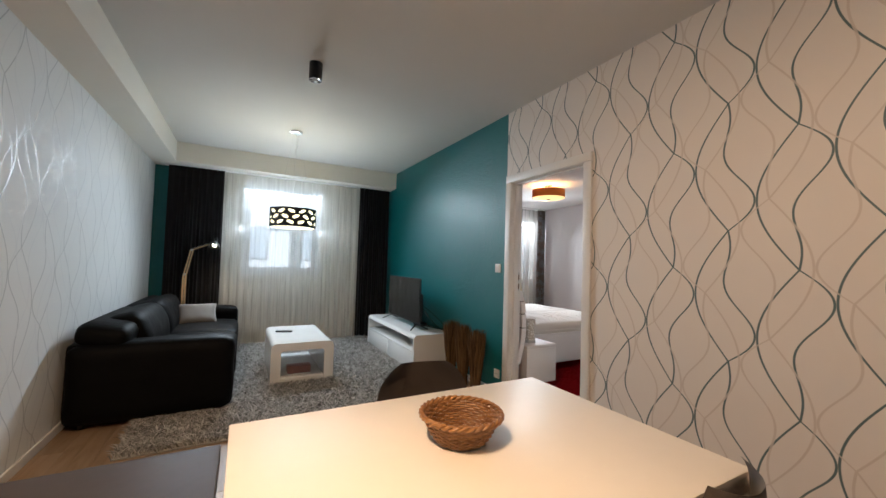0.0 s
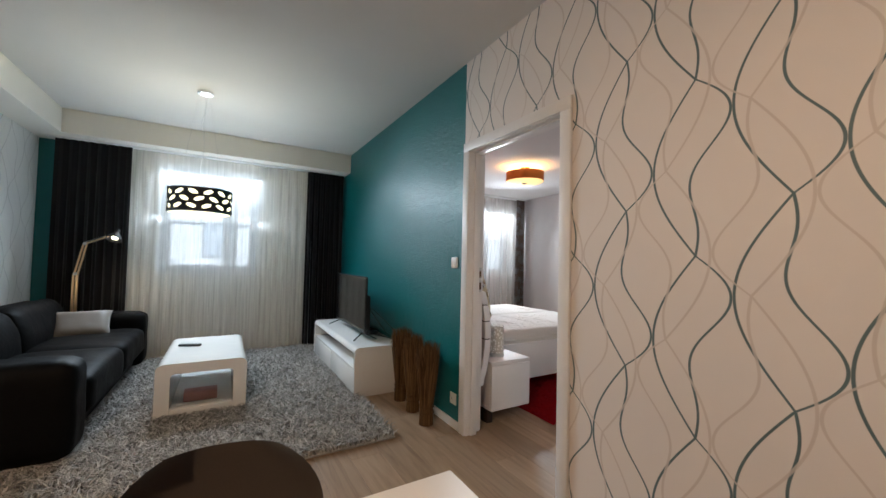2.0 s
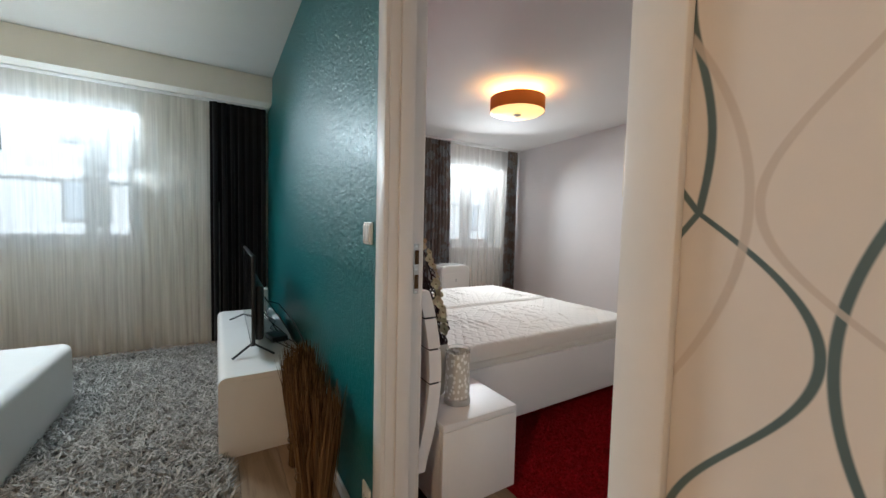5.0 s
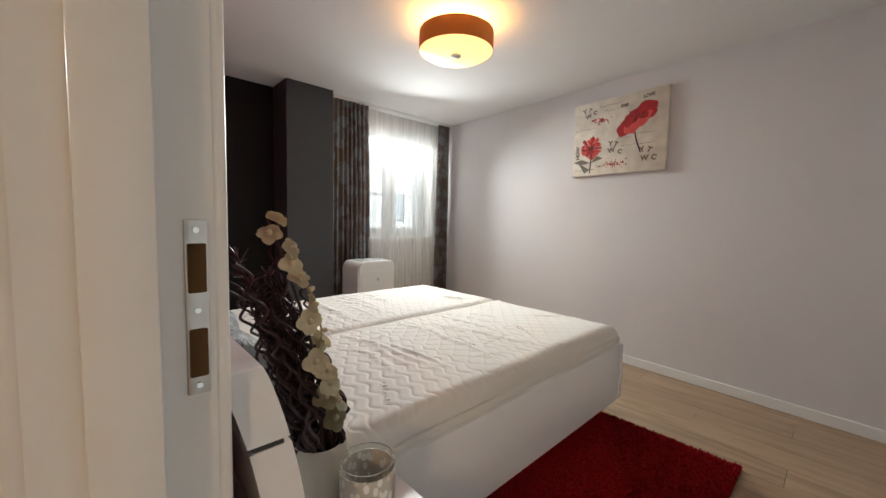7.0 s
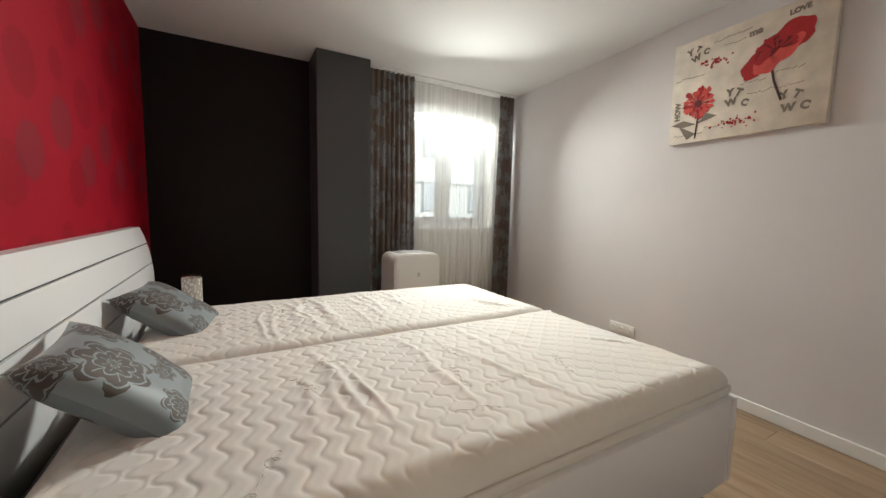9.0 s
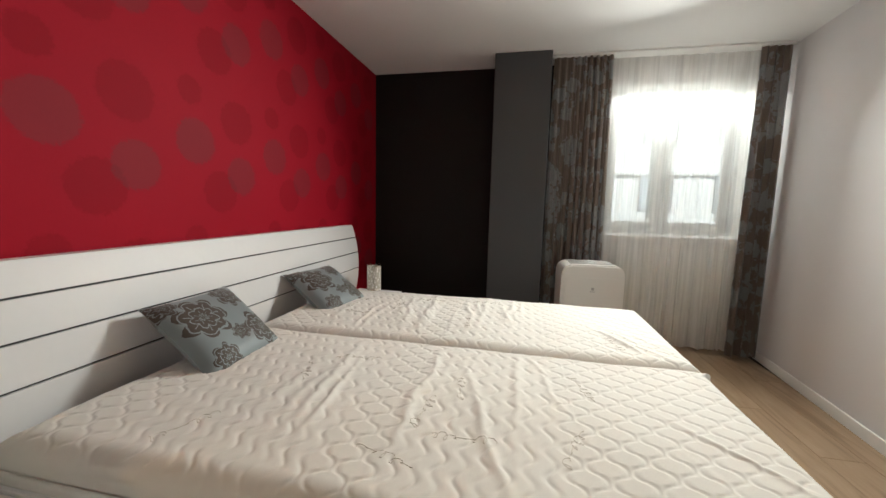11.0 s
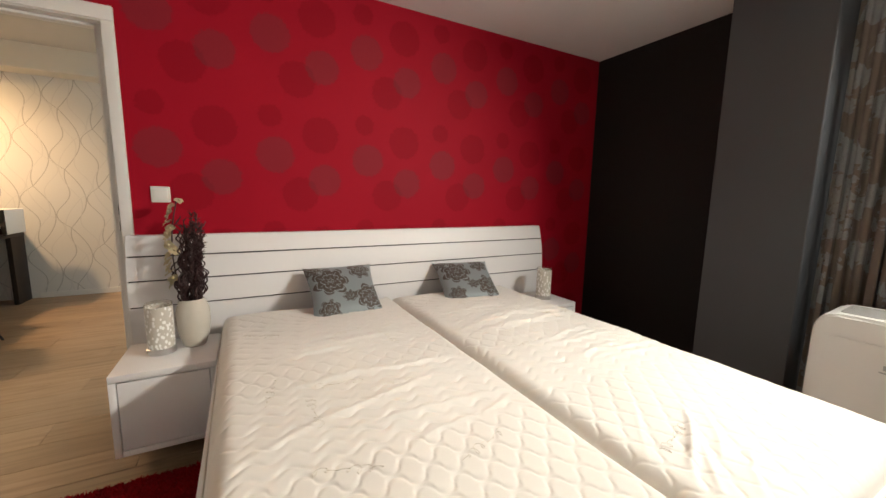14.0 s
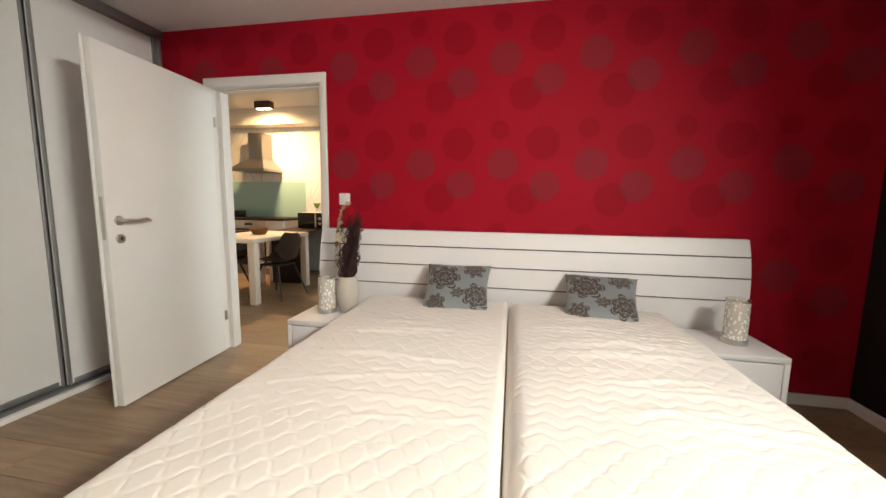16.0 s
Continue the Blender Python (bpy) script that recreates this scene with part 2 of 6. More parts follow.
def damask(name, ground, figure, scale, contrast=1.0, sheen=0.3, rough=0.55, figure_rough=0.35):
    """Woven cloth with a large flowing figure."""
    m = Mat(name, ground, rough)
    v = m.local()
    w = m.node("ShaderNodeTexVoronoi", feature="SMOOTH_F1")
    m.put(w.inputs["Vector"], m.stretch(v, (scale,) * 3))
    w.inputs["Scale"].default_value, w.inputs["Smoothness"].default_value = 1.0, 0.3
    f = m.math("ADD", m.math("MULTIPLY", w.outputs["Distance"], 0.9), m.math("MULTIPLY", m.noise(scale * 2.6, 3, v, 0.5, 1.4), 0.75))
    f = m.ramp(f, (0.78, 1.0), (0.82, 0.0))
    veins = m.ramp(m.noise(scale * 5, 2, v, 0.5, 2.0), (0.47, 0.0), (0.5, 1.0), (0.53, 0.0))
    f = m.math("MULTIPLY", f, m.math("SUBTRACT", 1.0, m.math("MULTIPLY", veins, 0.55)))
    m.set(col=m.mix(m.math("MULTIPLY", f, contrast), ground, figure), rough=m.mix(f, (rough,) * 3, (figure_rough,) * 3), sheen=sheen)
    return m.bump(m.noise(420, 2, v), 0.15, 0.001).m


def sheer():
    m = Mat("sheer_voile", (0.86, 0.86, 0.84), 0.8)
    diff, tra, clear = m.node("ShaderNodeBsdfDiffuse"), m.node("ShaderNodeBsdfTranslucent"), m.node("ShaderNodeBsdfTransparent")
    threads = m.noise(1.0, 2, m.stretch(m.place(), (55, 55, 1.5)))
    m.put(diff.inputs["Color"], (0.95, 0.93, 0.88)), m.put(tra.inputs["Color"], (0.96, 0.95, 0.92))
    a, b = m.node("ShaderNodeMixShader"), m.node("ShaderNodeMixShader")
    m.put(a.inputs[0], 0.45), m.put(a.inputs[1], diff.outputs[0]), m.put(a.inputs[2], tra.outputs[0])
    m.put(b.inputs[0], m.math("ADD", 0.38, m.math("MULTIPLY", threads, 0.34)))
    m.put(b.inputs[1], clear.outputs[0]), m.put(b.inputs[2], a.outputs[0])
    m.put(m.out.inputs["Surface"], b.outputs[0])
    return m.m


def glowing(name, colour, power, base=(0.8, 0.8, 0.8)):
    m = Mat(name, base, 0.5)
    return m.set(emit=colour, power=power, col=m.mix(m.noise(30, 2), base, tuple(v * 0.9 for v in base))).m


def glass(name, colour=(1, 1, 1), rough=0.02):
    return Mat(name, colour, rough).set(trans=1.0, ior=1.45).m


def leather(name, colour, rough):
    m = Mat(name, colour, rough)
    v = m.node("ShaderNodeTexVoronoi")
    m.put(v.inputs["Vector"], m.local())
    v.inputs["Scale"].default_value = 190
    m.set(spec=0.08)
    m.set(col=m.mix(m.noise(5, 4, m.local()), colour, tuple(c * 1.5 + 0.002 for c in colour)), rough=m.math("ADD", rough - 0.08, m.math("MULTIPLY", m.noise(9, 3, m.local()), 0.18)))
    m.bump(v.outputs["Distance"], 0.12, 0.001)
    return m.bump(m.noise(11, 3, m.local(), 0.5, 0.8), 0.35, 0.012).m


def pile(name, dark, light):
    m = Mat(name, light, 0.9)
    r = m.node("ShaderNodeNewGeometry").outputs["Random Per Island"]
    c = m.mix(r, dark, light)
    return m.set(col=m.mix(m.math("MULTIPLY", m.noise(4, 3), 0.4), c, dark), spec=0.1).m


def quilt():
    m = Mat("quilted_cotton", (0.78, 0.74, 0.69), 0.85)
    m.set(col=m.mix(m.noise(3, 3), (0.74, 0.71, 0.665), (0.68, 0.65, 0.60)), sheen=0.15)
    return m.bump(m.noise(520, 2), 0.2, 0.001).m


def wicker():
    m = Mat("wicker", (0.42, 0.21, 0.07), 0.45)
    r = m.node("ShaderNodeNewGeometry").outputs["Random Per Island"]
    return m.set(col=m.mix(r, (0.15, 0.060, 0.018), (0.34, 0.165, 0.055))).bump(m.noise(300, 2), 0.2, 0.001).m


def leaf_shade():
    """Frosted glass with pale oval leaves."""
    m = Mat("leaf_glass", (0.78, 0.75, 0.70), 0.4)
    v = m.node("ShaderNodeTexVoronoi")
    m.put(v.inputs["Vector"], m.stretch(m.local(), (72, 72, 46)))
    v.inputs["Scale"].default_value = 1.0
    f = m.ramp(v.outputs["Distance"], (0.36, 1.0), (0.44, 0.0))
    return m.set(col=m.mix(f, (0.58, 0.53, 0.46), (0.90, 0.88, 0.84)), rough=0.35).bump(f, 0.3, 0.002).m


def peony():
    """Silver-blue satin with large brown peonies: petals parted by thin pale lines."""
    m = Mat("silver_blue_damask", (0.30, 0.34, 0.37), 0.35)
    x, y, z = m.xyz(m.local())
    wob = m.math("MULTIPLY", m.math("SUBTRACT", m.noise(22, 2, m.local()), 0.5), 0.03)
    x, y = m.math("ADD", x, wob), m.math("SUBTRACT", y, wob)
    total = 0.0
    for cx, cy, size, turn in ((-0.075, 0.05, 0.098, 0.3), (0.10, 0.12, 0.07, 1.1), (0.12, -0.075, 0.088, 2.0), (-0.11, -0.13, 0.06, 0.8), (-0.16, 0.15, 0.05, 2.4), (0.01, -0.06, 0.04, 1.5)):
        dx, dy = m.math("SUBTRACT", x, cx), m.math("SUBTRACT", y, cy)
        r = m.math("DIVIDE", m.math("SQRT", m.math("ADD", m.math("MULTIPLY", dx, dx), m.math("MULTIPLY", dy, dy))), size)
        a = m.math("ADD", m.math("ARCTAN2", dy, dx), turn)
        ring = m.math("FLOOR", m.math("MULTIPLY", r, 3.0))
        lobe = m.math("ABSOLUTE", m.math("SINE", m.math("ADD", m.math("MULTIPLY", a, 3.5), m.math("MULTIPLY", ring, 1.9))))
        edge = m.math("ADD", 0.70, m.math("MULTIPLY", lobe, 0.30))
        inside = m.math("LESS_THAN", r, edge)
        within = m.math("FRACT", m.math("SUBTRACT", m.math("MULTIPLY", r, 3.0), m.math("MULTIPLY", lobe, 0.45)))
        solid = m.math("MULTIPLY", m.math("GREATER_THAN", within, 0.16), m.math("GREATER_THAN", lobe, 0.13))
        total = m.math("MAXIMUM", total, m.math("MULTIPLY", inside, solid))
    m.set(col=m.mix(total, (0.20, 0.228, 0.240), (0.055, 0.039, 0.030)), rough=m.mix(total, (0.50,) * 3, (0.65,) * 3), sheen=0.2)
    return m.bump(m.noise(420, 2, m.local()), 0.15, 0.001).m


TEAL, RED_PAPER, FLOOR = teal_paint(), red_paper(), wood_floor()
WHITE = plain("white_wall_paint", (0.78, 0.77, 0.75), 0.75, vary=0.04, grain=140, relief=0.12)
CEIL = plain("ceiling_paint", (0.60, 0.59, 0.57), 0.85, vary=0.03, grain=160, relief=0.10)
LILAC = plain("lilac_white_wall_paint", (0.66, 0.635, 0.635), 0.75, vary=0.04, grain=140, relief=0.12)
BEDCEIL = plain("bedroom_ceiling_paint", (0.71, 0.69, 0.675), 0.85, vary=0.03, grain=160, relief=0.10)
HOODSTEEL = plain("dark_brushed_steel", (0.30, 0.29, 0.28), 0.34, 1.0, vary=0.08, grain=200, relief=0.05)
CREAM = plain("cream_paint", (0.80, 0.77, 0.70), 0.8, vary=0.03, grain=160, relief=0.10)
SLATE = plain("slate_paint", (0.052, 0.055, 0.061), 0.6, vary=0.1, grain=160, relief=0.14)
CHARCOAL = plain("charcoal_paint", (0.013, 0.0115, 0.011), 0.7, vary=0.12, grain=160, relief=0.14, spec=0.2)
TRIM = plain("white_trim_lacquer", (0.80, 0.79, 0.77), 0.38, vary=0.03, grain=30, relief=0.03)
DOORFRAME = plain("door_frame_foil", (0.76, 0.73, 0.70), 0.42, vary=0.05, grain=40, relief=0.04)
GLOSS = plain("white_gloss_lacquer", (0.80, 0.79, 0.77), 0.16, vary=0.03, grain=20, relief=0.02)
TABLE_WHITE = plain("table_lacquer", (0.80, 0.75, 0.69), 0.45, vary=0.03, grain=20, relief=0.02, spec=0.35)
BEDWHITE = plain("bed_lacquer", (0.78, 0.76, 0.76), 0.48, vary=0.03, grain=50, relief=0.04)
GROOVE = plain("dark_groove", (0.03, 0.028, 0.03), 0.6, vary=0.1)
SOFA = leather("dark_sofa_suede", (0.0016, 0.0014, 0.0016), 0.56)
VELVET = plain("dark_velvet", (0.010, 0.008, 0.009), 0.85, vary=0.3, grain=90, relief=0.2, sheen=0.25)
CURTAIN = damask("grey_damask", (0.26, 0.21, 0.175), (0.42, 0.45, 0.475), 8.0, 0.75, 0.2)
CUSHION = peony()
GREY_CUSHION = plain("taupe_satin", (0.17, 0.145, 0.125), 0.45, vary=0.15, grain=200, relief=0.2, sheen=0.4)
SHEER = sheer()
METAL = plain("brushed_steel", (0.56, 0.55, 0.53), 0.30, 1.0, vary=0.06, grain=200, relief=0.05)
CHROME = plain("chrome", (0.75, 0.75, 0.75), 0.10, 1.0, vary=0.02, relief=0)
ALU = plain("grey_aluminium", (0.32, 0.32, 0.325), 0.42, 0.7, vary=0.05, relief=0.03)
BRASS = plain("pale_gold_metal", (0.72, 0.52, 0.29), 0.32, 0.9, vary=0.05, relief=0.03)
BLACK = plain("black_plastic", (0.012, 0.012, 0.013), 0.35, vary=0.1, relief=0.04)
SCREEN = plain("tv_screen", (0.008, 0.008, 0.009), 0.10, vary=0.05, relief=0)
DARKTOP = plain("dark_wood_laminate", (0.035, 0.025, 0.020), 0.5, vary=0.3, grain=45, relief=0.06, spec=0.2)
CHAIR = plain("grey_brown_chair_fabric", (0.080, 0.059, 0.048), 0.75, vary=0.15, grain=260, relief=0.2, sheen=0.2)
RUG, REDRUG = pile("grey_shag", (0.17, 0.162, 0.152), (0.68, 0.65, 0.605)), pile("red_pile", (0.20, 0.002, 0.006), (0.36, 0.006, 0.014))
QUILT, WICKER, LEAFGLASS = quilt(), wicker(), leaf_shade()
ORANGE = plain("orange_fabric_shade", (0.62, 0.19, 0.02), 0.7, vary=0.08, grain=300, relief=0.1)
MINT = plain("mint_glass", (0.36, 0.56, 0.52), 0.10, vary=0.02, relief=0)
VASE = plain("cream_ceramic", (0.55, 0.51, 0.44), 0.14, vary=0.04, relief=0)
TWIG = plain("dark_twig", (0.030, 0.008, 0.008), 0.5, vary=0.3, grain=150, relief=0.2)
PETAL = plain("cream_petal", (0.62, 0.53, 0.34), 0.6, vary=0.25, grain=80, relief=0.1, sub=0.1)
STRAW = pile("dried_grass", (0.045, 0.024, 0.012), (0.26, 0.145, 0.060))
PLASTIC = plain("white_plastic", (0.76, 0.75, 0.72), 0.32, vary=0.03, relief=0.02)
GREYPLASTIC = plain("grey_plastic", (0.42, 0.42, 0.41), 0.4, vary=0.05, relief=0.03)
CANVAS = plain("printed_canvas", (0.66, 0.60, 0.51), 0.75, vary=0.36, grain=320, relief=0.2, spread=9)
RENDERWALL = plain("white_render", (0.84, 0.84, 0.83), 0.85, vary=0.08, grain=8, relief=0.1, spread=0.4)
CLEARGLASS = glass("clear_rim_glass", (0.95, 0.94, 0.90), 0.03)
PANE = glass("window_glass", (0.97, 0.99, 1.0), 0.0)
# pale blue: the sky's reflection put into the colour of curtained panes
FARGLASS = plain("sky_tinted_curtained_glass", (0.50, 0.56, 0.62), 0.15, vary=0.1, relief=0)
WINFRAME = plain("grey_white_pvc", (0.50, 0.51, 0.52), 0.4, vary=0.03, relief=0.02)
GREEN = plain("leaf_green", (0.20, 0.34, 0.05), 0.5, vary=0.2, relief=0.05)
INK = plain("grey_ink", (0.19, 0.16, 0.13), 0.8, vary=0.2)
STEMINK = plain("dark_stem_ink", (0.055, 0.030, 0.028), 0.8, vary=0.2)
REDINK = plain("red_petal_ink", (0.36, 0.010, 0.014), 0.75, vary=0.35, grain=120, spread=20)
DARKINK = plain("dark_petal_ink", (0.14, 0.006, 0.010), 0.75, vary=0.35, grain=120, spread=20)
PINKINK = plain("coral_petal_ink", (0.60, 0.075, 0.06), 0.75, vary=0.35, grain=120, spread=20)
BULB = glowing("lit_bulb", (1.0, 0.80, 0.52), 14)
DIFFUSER = glowing("lit_amber_diffuser", (1.0, 0.60, 0.19), 1.15, (0.8, 0.7, 0.5))
PENDANT_IN = glowing("lit_shade_lining", (1.0, 0.86, 0.52), 1.7, (0.85, 0.8, 0.7))
PRINT = plain("faded_print", (0.62, 0.57, 0.49), 0.85)
GROUND = plain("asphalt", (0.06, 0.06, 0.06), 0.9, vary=0.2, grain=20, relief=0.2)

# ---- mesh helpers ----
def finish(name, bm, material, smooth=True, angle=40):
    me = bpy.data.meshes.new(name)
    bmesh.ops.recalc_face_normals(bm, faces=bm.faces)
    if smooth:
        lim = radians(angle)
        for f in bm.faces:
            f.smooth = True
        for e in bm.edges:
            if len(e.link_faces) != 2 or e.calc_face_angle(0.0) > lim:
                e.smooth = False
    bm.to_mesh(me)
    bm.free()
    for m in material if isinstance(material, (list, tuple)) else [material]:
        me.materials.append(m)
    return me


def part(name, bm, material, parent, label="", smooth=True, at=None):
    ob = new(name, finish(name, bm, material, smooth))
    ob.parent = parent
    if at is not None:
        ob.matrix_basis = at
    return tagged(ob, label)


def thing(name, label, category, at=(0, 0, 0), rz=0, group="", kind=""):
    ob = new(name)
    ob.empty_display_size = 0.1
    ob.matrix_basis = pose(*at, 0, 0, rz)
    return tagged(ob, label, category, group, kind)


def solo(name, bm, material, label, category, at=(0, 0, 0), rz=0, group="", kind="", smooth=True):
    ob = new(name, finish(name, bm, material, smooth))
    ob.matrix_basis = pose(*at, 0, 0, rz)
    return tagged(ob, label, category, group, kind)


def structure(name, bm, material, label="", category="", smooth=True):
    return solo(name, bm, material, label, category, kind="structure", smooth=smooth)


def box(x0, x1, y0, y1, z0, z1, bevel=0.0, seg=2, bm=None, m=None):
    """A box, with rounded edges where bevel is given."""
    b = bmesh.new()
    bmesh.ops.create_cube(b, size=1.0, matrix=Matrix.LocRotScale(((x0 + x1) / 2, (y0 + y1) / 2, (z0 + z1) / 2), None, (abs(x1 - x0), abs(y1 - y0), abs(z1 - z0))))
    if bevel:
        bmesh.ops.bevel(b, geom=b.edges[:], offset=min(bevel, 0.49 * min(abs(x1 - x0), abs(y1 - y0), abs(z1 - z0))), segments=seg, affect="EDGES", profile=0.5)
    if m is not None:
        bmesh.ops.transform(b, matrix=m, verts=b.verts)
    return b if bm is None else add(bm, b)


def add(bm, other):
    me = bpy.data.meshes.new("tmp")
    other.to_mesh(me)
    other.free()
    bm.from_mesh(me)
    bpy.data.meshes.remove(me)
    return bm


def lathe(profile, seg=32, centre=(0, 0, 0), bm=None):
    """Turns (radius, height) pairs round the z axis."""
    b = bmesh.new()
    rings = []
    for r, z in profile:
        if r < 1e-5:
            rings.append([b.verts.new((centre[0], centre[1], centre[2] + z))])
        else:
            rings.append([b.verts.new((centre[0] + r * math.cos(2 * math.pi * k / seg), centre[1] + r * math.sin(2 * math.pi * k / seg), centre[2] + z)) for k in range(seg)])
    for a, c in zip(rings, rings[1:]):
        for k in range(seg):
            j = (k + 1) % seg
            q = ([a[0]] if len(a) == 1 else [a[k], a[j]]) + ([c[0]] if len(c) == 1 else [c[j], c[k]])
            if len(q) > 2:
                b.faces.new(q)
    return b if bm is None else add(bm, b)


def tube(path, radius, seg=8, bm=None):
    """A round bar along a path; radius may be a list."""
    b = bmesh.new()
    pts = [Vector(p) for p in path]
    rr = radius if isinstance(radius, (list, tuple)) else [radius] * len(pts)
    side, prev = None, None
    for i, p in enumerate(pts):
        d = (pts[min(i + 1, len(pts) - 1)] - pts[max(i - 1, 0)]).normalized()
        side = d.orthogonal().normalized() if side is None else (side - d * side.dot(d)).normalized()
        up = d.cross(side)
        ring = [b.verts.new(p + rr[i] * (math.cos(2 * math.pi * k / seg) * side + math.sin(2 * math.pi * k / seg) * up)) for k in range(seg)]
        if prev:
            for k in range(seg):
                b.faces.new((prev[k], prev[(k + 1) % seg], ring[(k + 1) % seg], ring[k]))
        else:
            b.faces.new(ring[::-1])
        prev = ring
    b.faces.new(prev)
    return b if bm is None else add(bm, b)


def prism(outline, z0, z1, axis="z", bm=None, bevel=0.0):
    """A flat outline pushed from z0 to z1 along an axis. For "y" the outline gives (x, z), for "x" it gives (y, z)."""
    b = bmesh.new()
    turn = {"z": lambda p, h: (p[0], p[1], h), "y": lambda p, h: (p[0], h, p[1]), "x": lambda p, h: (h, p[0], p[1])}[axis]
    lo, hi = [b.verts.new(turn(p, z0)) for p in outline], [b.verts.new(turn(p, z1)) for p in outline]
    n = len(outline)
    b.faces.new(lo), b.faces.new(hi[::-1])
    for k in range(n):
        b.faces.new((lo[k], lo[(k + 1) % n], hi[(k + 1) % n], hi[k]))
    bmesh.ops.recalc_face_normals(b, faces=b.faces)
    if bevel:
        bmesh.ops.bevel(b, geom=b.edges[:], offset=bevel, segments=2, affect="EDGES")
    return b if bm is None else add(bm, b)


def sheet(nu, nv, fn, thick=0.0, bm=None):
    """A surface of nu by nv cells; fn(u, v) gives the place for u, v from 0 to 1."""
    b = bmesh.new()
    g = [[b.verts.new(fn(i / nu, j / nv)) for j in range(nv + 1)] for i in range(nu + 1)]
    for i in range(nu):
        for j in range(nv):
            b.faces.new((g[i][j], g[i + 1][j], g[i + 1][j + 1], g[i][j + 1]))
    if thick:
        bmesh.ops.solidify(b, geom=b.faces[:], thickness=thick)
    return b if bm is None else add(bm, b)


def rounded(w, d, r, n=5):
    """The outline of a rectangle with round corners, about the origin."""
    out = []
    for cx, cy, a0 in ((w / 2 - r, d / 2 - r, 0), (-w / 2 + r, d / 2 - r, 90), (-w / 2 + r, -d / 2 + r, 180), (w / 2 - r, -d / 2 + r, 270)):
        out += [(cx + r * math.cos(radians(a0 + 90 * k / n)), cy + r * math.sin(radians(a0 + 90 * k / n))) for k in range(n + 1)]
    return out


def soft(x0, x1, y0, y1, z0, z1, r=0.06, puff=0.02, cells=10, seed=0.0):
    """An upholstered block: rounded, slightly swollen and uneven."""
    b = bmesh.new()
    bmesh.ops.create_cube(b, size=2.0)
    bmesh.ops.subdivide_edges(b, edges=b.edges[:], cuts=cells, use_grid_fill=True)
    h = Vector(((x1 - x0) / 2, (y1 - y0) / 2, (z1 - z0) / 2))
    c = Vector(((x0 + x1) / 2, (y0 + y1) / 2, (z0 + z1) / 2))
    r = min(r, min(h) * 0.98)
    for v in b.verts:
        p = Vector((v.co.x * h.x, v.co.y * h.y, v.co.z * h.z))
        core = Vector([max(-h[i] + r, min(h[i] - r, p[i])) for i in range(3)])
        d = p - core
        if d.length > 1e-6:
            p = core + d.normalized() * r if d.length > r else p
        u = Vector((p.x / h.x, p.y / h.y, p.z / h.z))
        swell = puff * (1 - u.x ** 4) * (1 - u.y ** 4) if abs(u.z) > 0.7 else 0
        p.z += math.copysign(swell, p.z) if swell else 0
        p += Vector((1, 1, 1)) * 0.006 * noise.noise((p + c) * 6 + Vector((seed, 0, 0)))
        v.co = p + c
    return b

# ---- the large structure ----
PL, PB = 2.225, 2.350              # the partition's two faces
WEST, EAST = -0.97, 5.70           # the outer side walls' faces
FACADE, SOUTH = 6.08, -1.9         # the window wall's and the back wall's faces
HL, HB = 2.643, 2.39               # ceilings of the living room and the bedroom
D0, D1, DTOP = 1.93, 2.74, 1.975    # the bedroom door's clear opening
WARD = 1.52                        # the wardrobe's front


def partition():
    b = bmesh.new()
    for y0, y1, z0, z1 in ((SOUTH, D0 - 0.042, 0, 2.7), (D1 + 0.042, 2.82, 0, 2.7), (2.82, 6.5, 0, 2.7), (D0 - 0.042, D1 + 0.042, DTOP + 0.03, 2.7)):
        box(PL, PB, y0, y1, z0, z1, bm=b)
    b.normal_update()
    for f in b.faces:
        c = f.calc_center_median()
        f.material_index = 1 if f.normal.x > 0.5 else (2 if f.normal.x < -0.5 and c.y > 2.82 else 0)
    return structure("wall_partition", b, [WALLPAPER, RED_PAPER, TEAL], "partition wall with waved paper, teal paint and red paper", "wall", smooth=False)


partition()
b = box(WEST - 0.2, WEST, SOUTH, 6.5, 0, 2.7)
structure("wall_west", b, SILVER_PAPER, "white wall with silvery waved wallpaper", "wall", smooth=False)
SLANT = pose(5.48, 3.2, 0, 0, 0, -4.0)   # the east wall stands a little askew


def east(y):
    """The east wall's face at y."""
    return 5.48 + 0.07 * (y - 3.2)


b = box(0, 0.2, -2.6, 3.5, 0, 2.7, m=SLANT)
structure("wall_east", b, LILAC, "plain white painted bedroom wall", "wall", smooth=False)
structure("wall_south", box(WEST - 0.2, PL, SOUTH - 0.2, SOUTH, 0, 2.7), WHITE, "plain white wall", "wall", smooth=False)
structure("wall_wardrobe_back", box(PB, EAST + 0.2, 0.7, 0.85, 0, 2.7), WHITE, "plain white wall behind the wardrobe", "wall", smooth=False)


def facade(name, x0, x1, w, inner, label):
    """The window wall with its opening; inner is the paint inside."""
    b = bmesh.new()
    for a in ((x0, w[0], 0, 2.7), (w[1], x1, 0, 2.7), (w[0], w[1], 0, w[2]), (w[0], w[1], w[3], 2.7)):
        box(a[0], a[1], FACADE, 6.5, a[2], a[3], bm=b)
    b.normal_update()
    for f in b.faces:
        f.material_index = 0 if f.normal.y < -0.5 else 1
    return structure(name, b, [inner, WHITE], label, "wall", smooth=False)


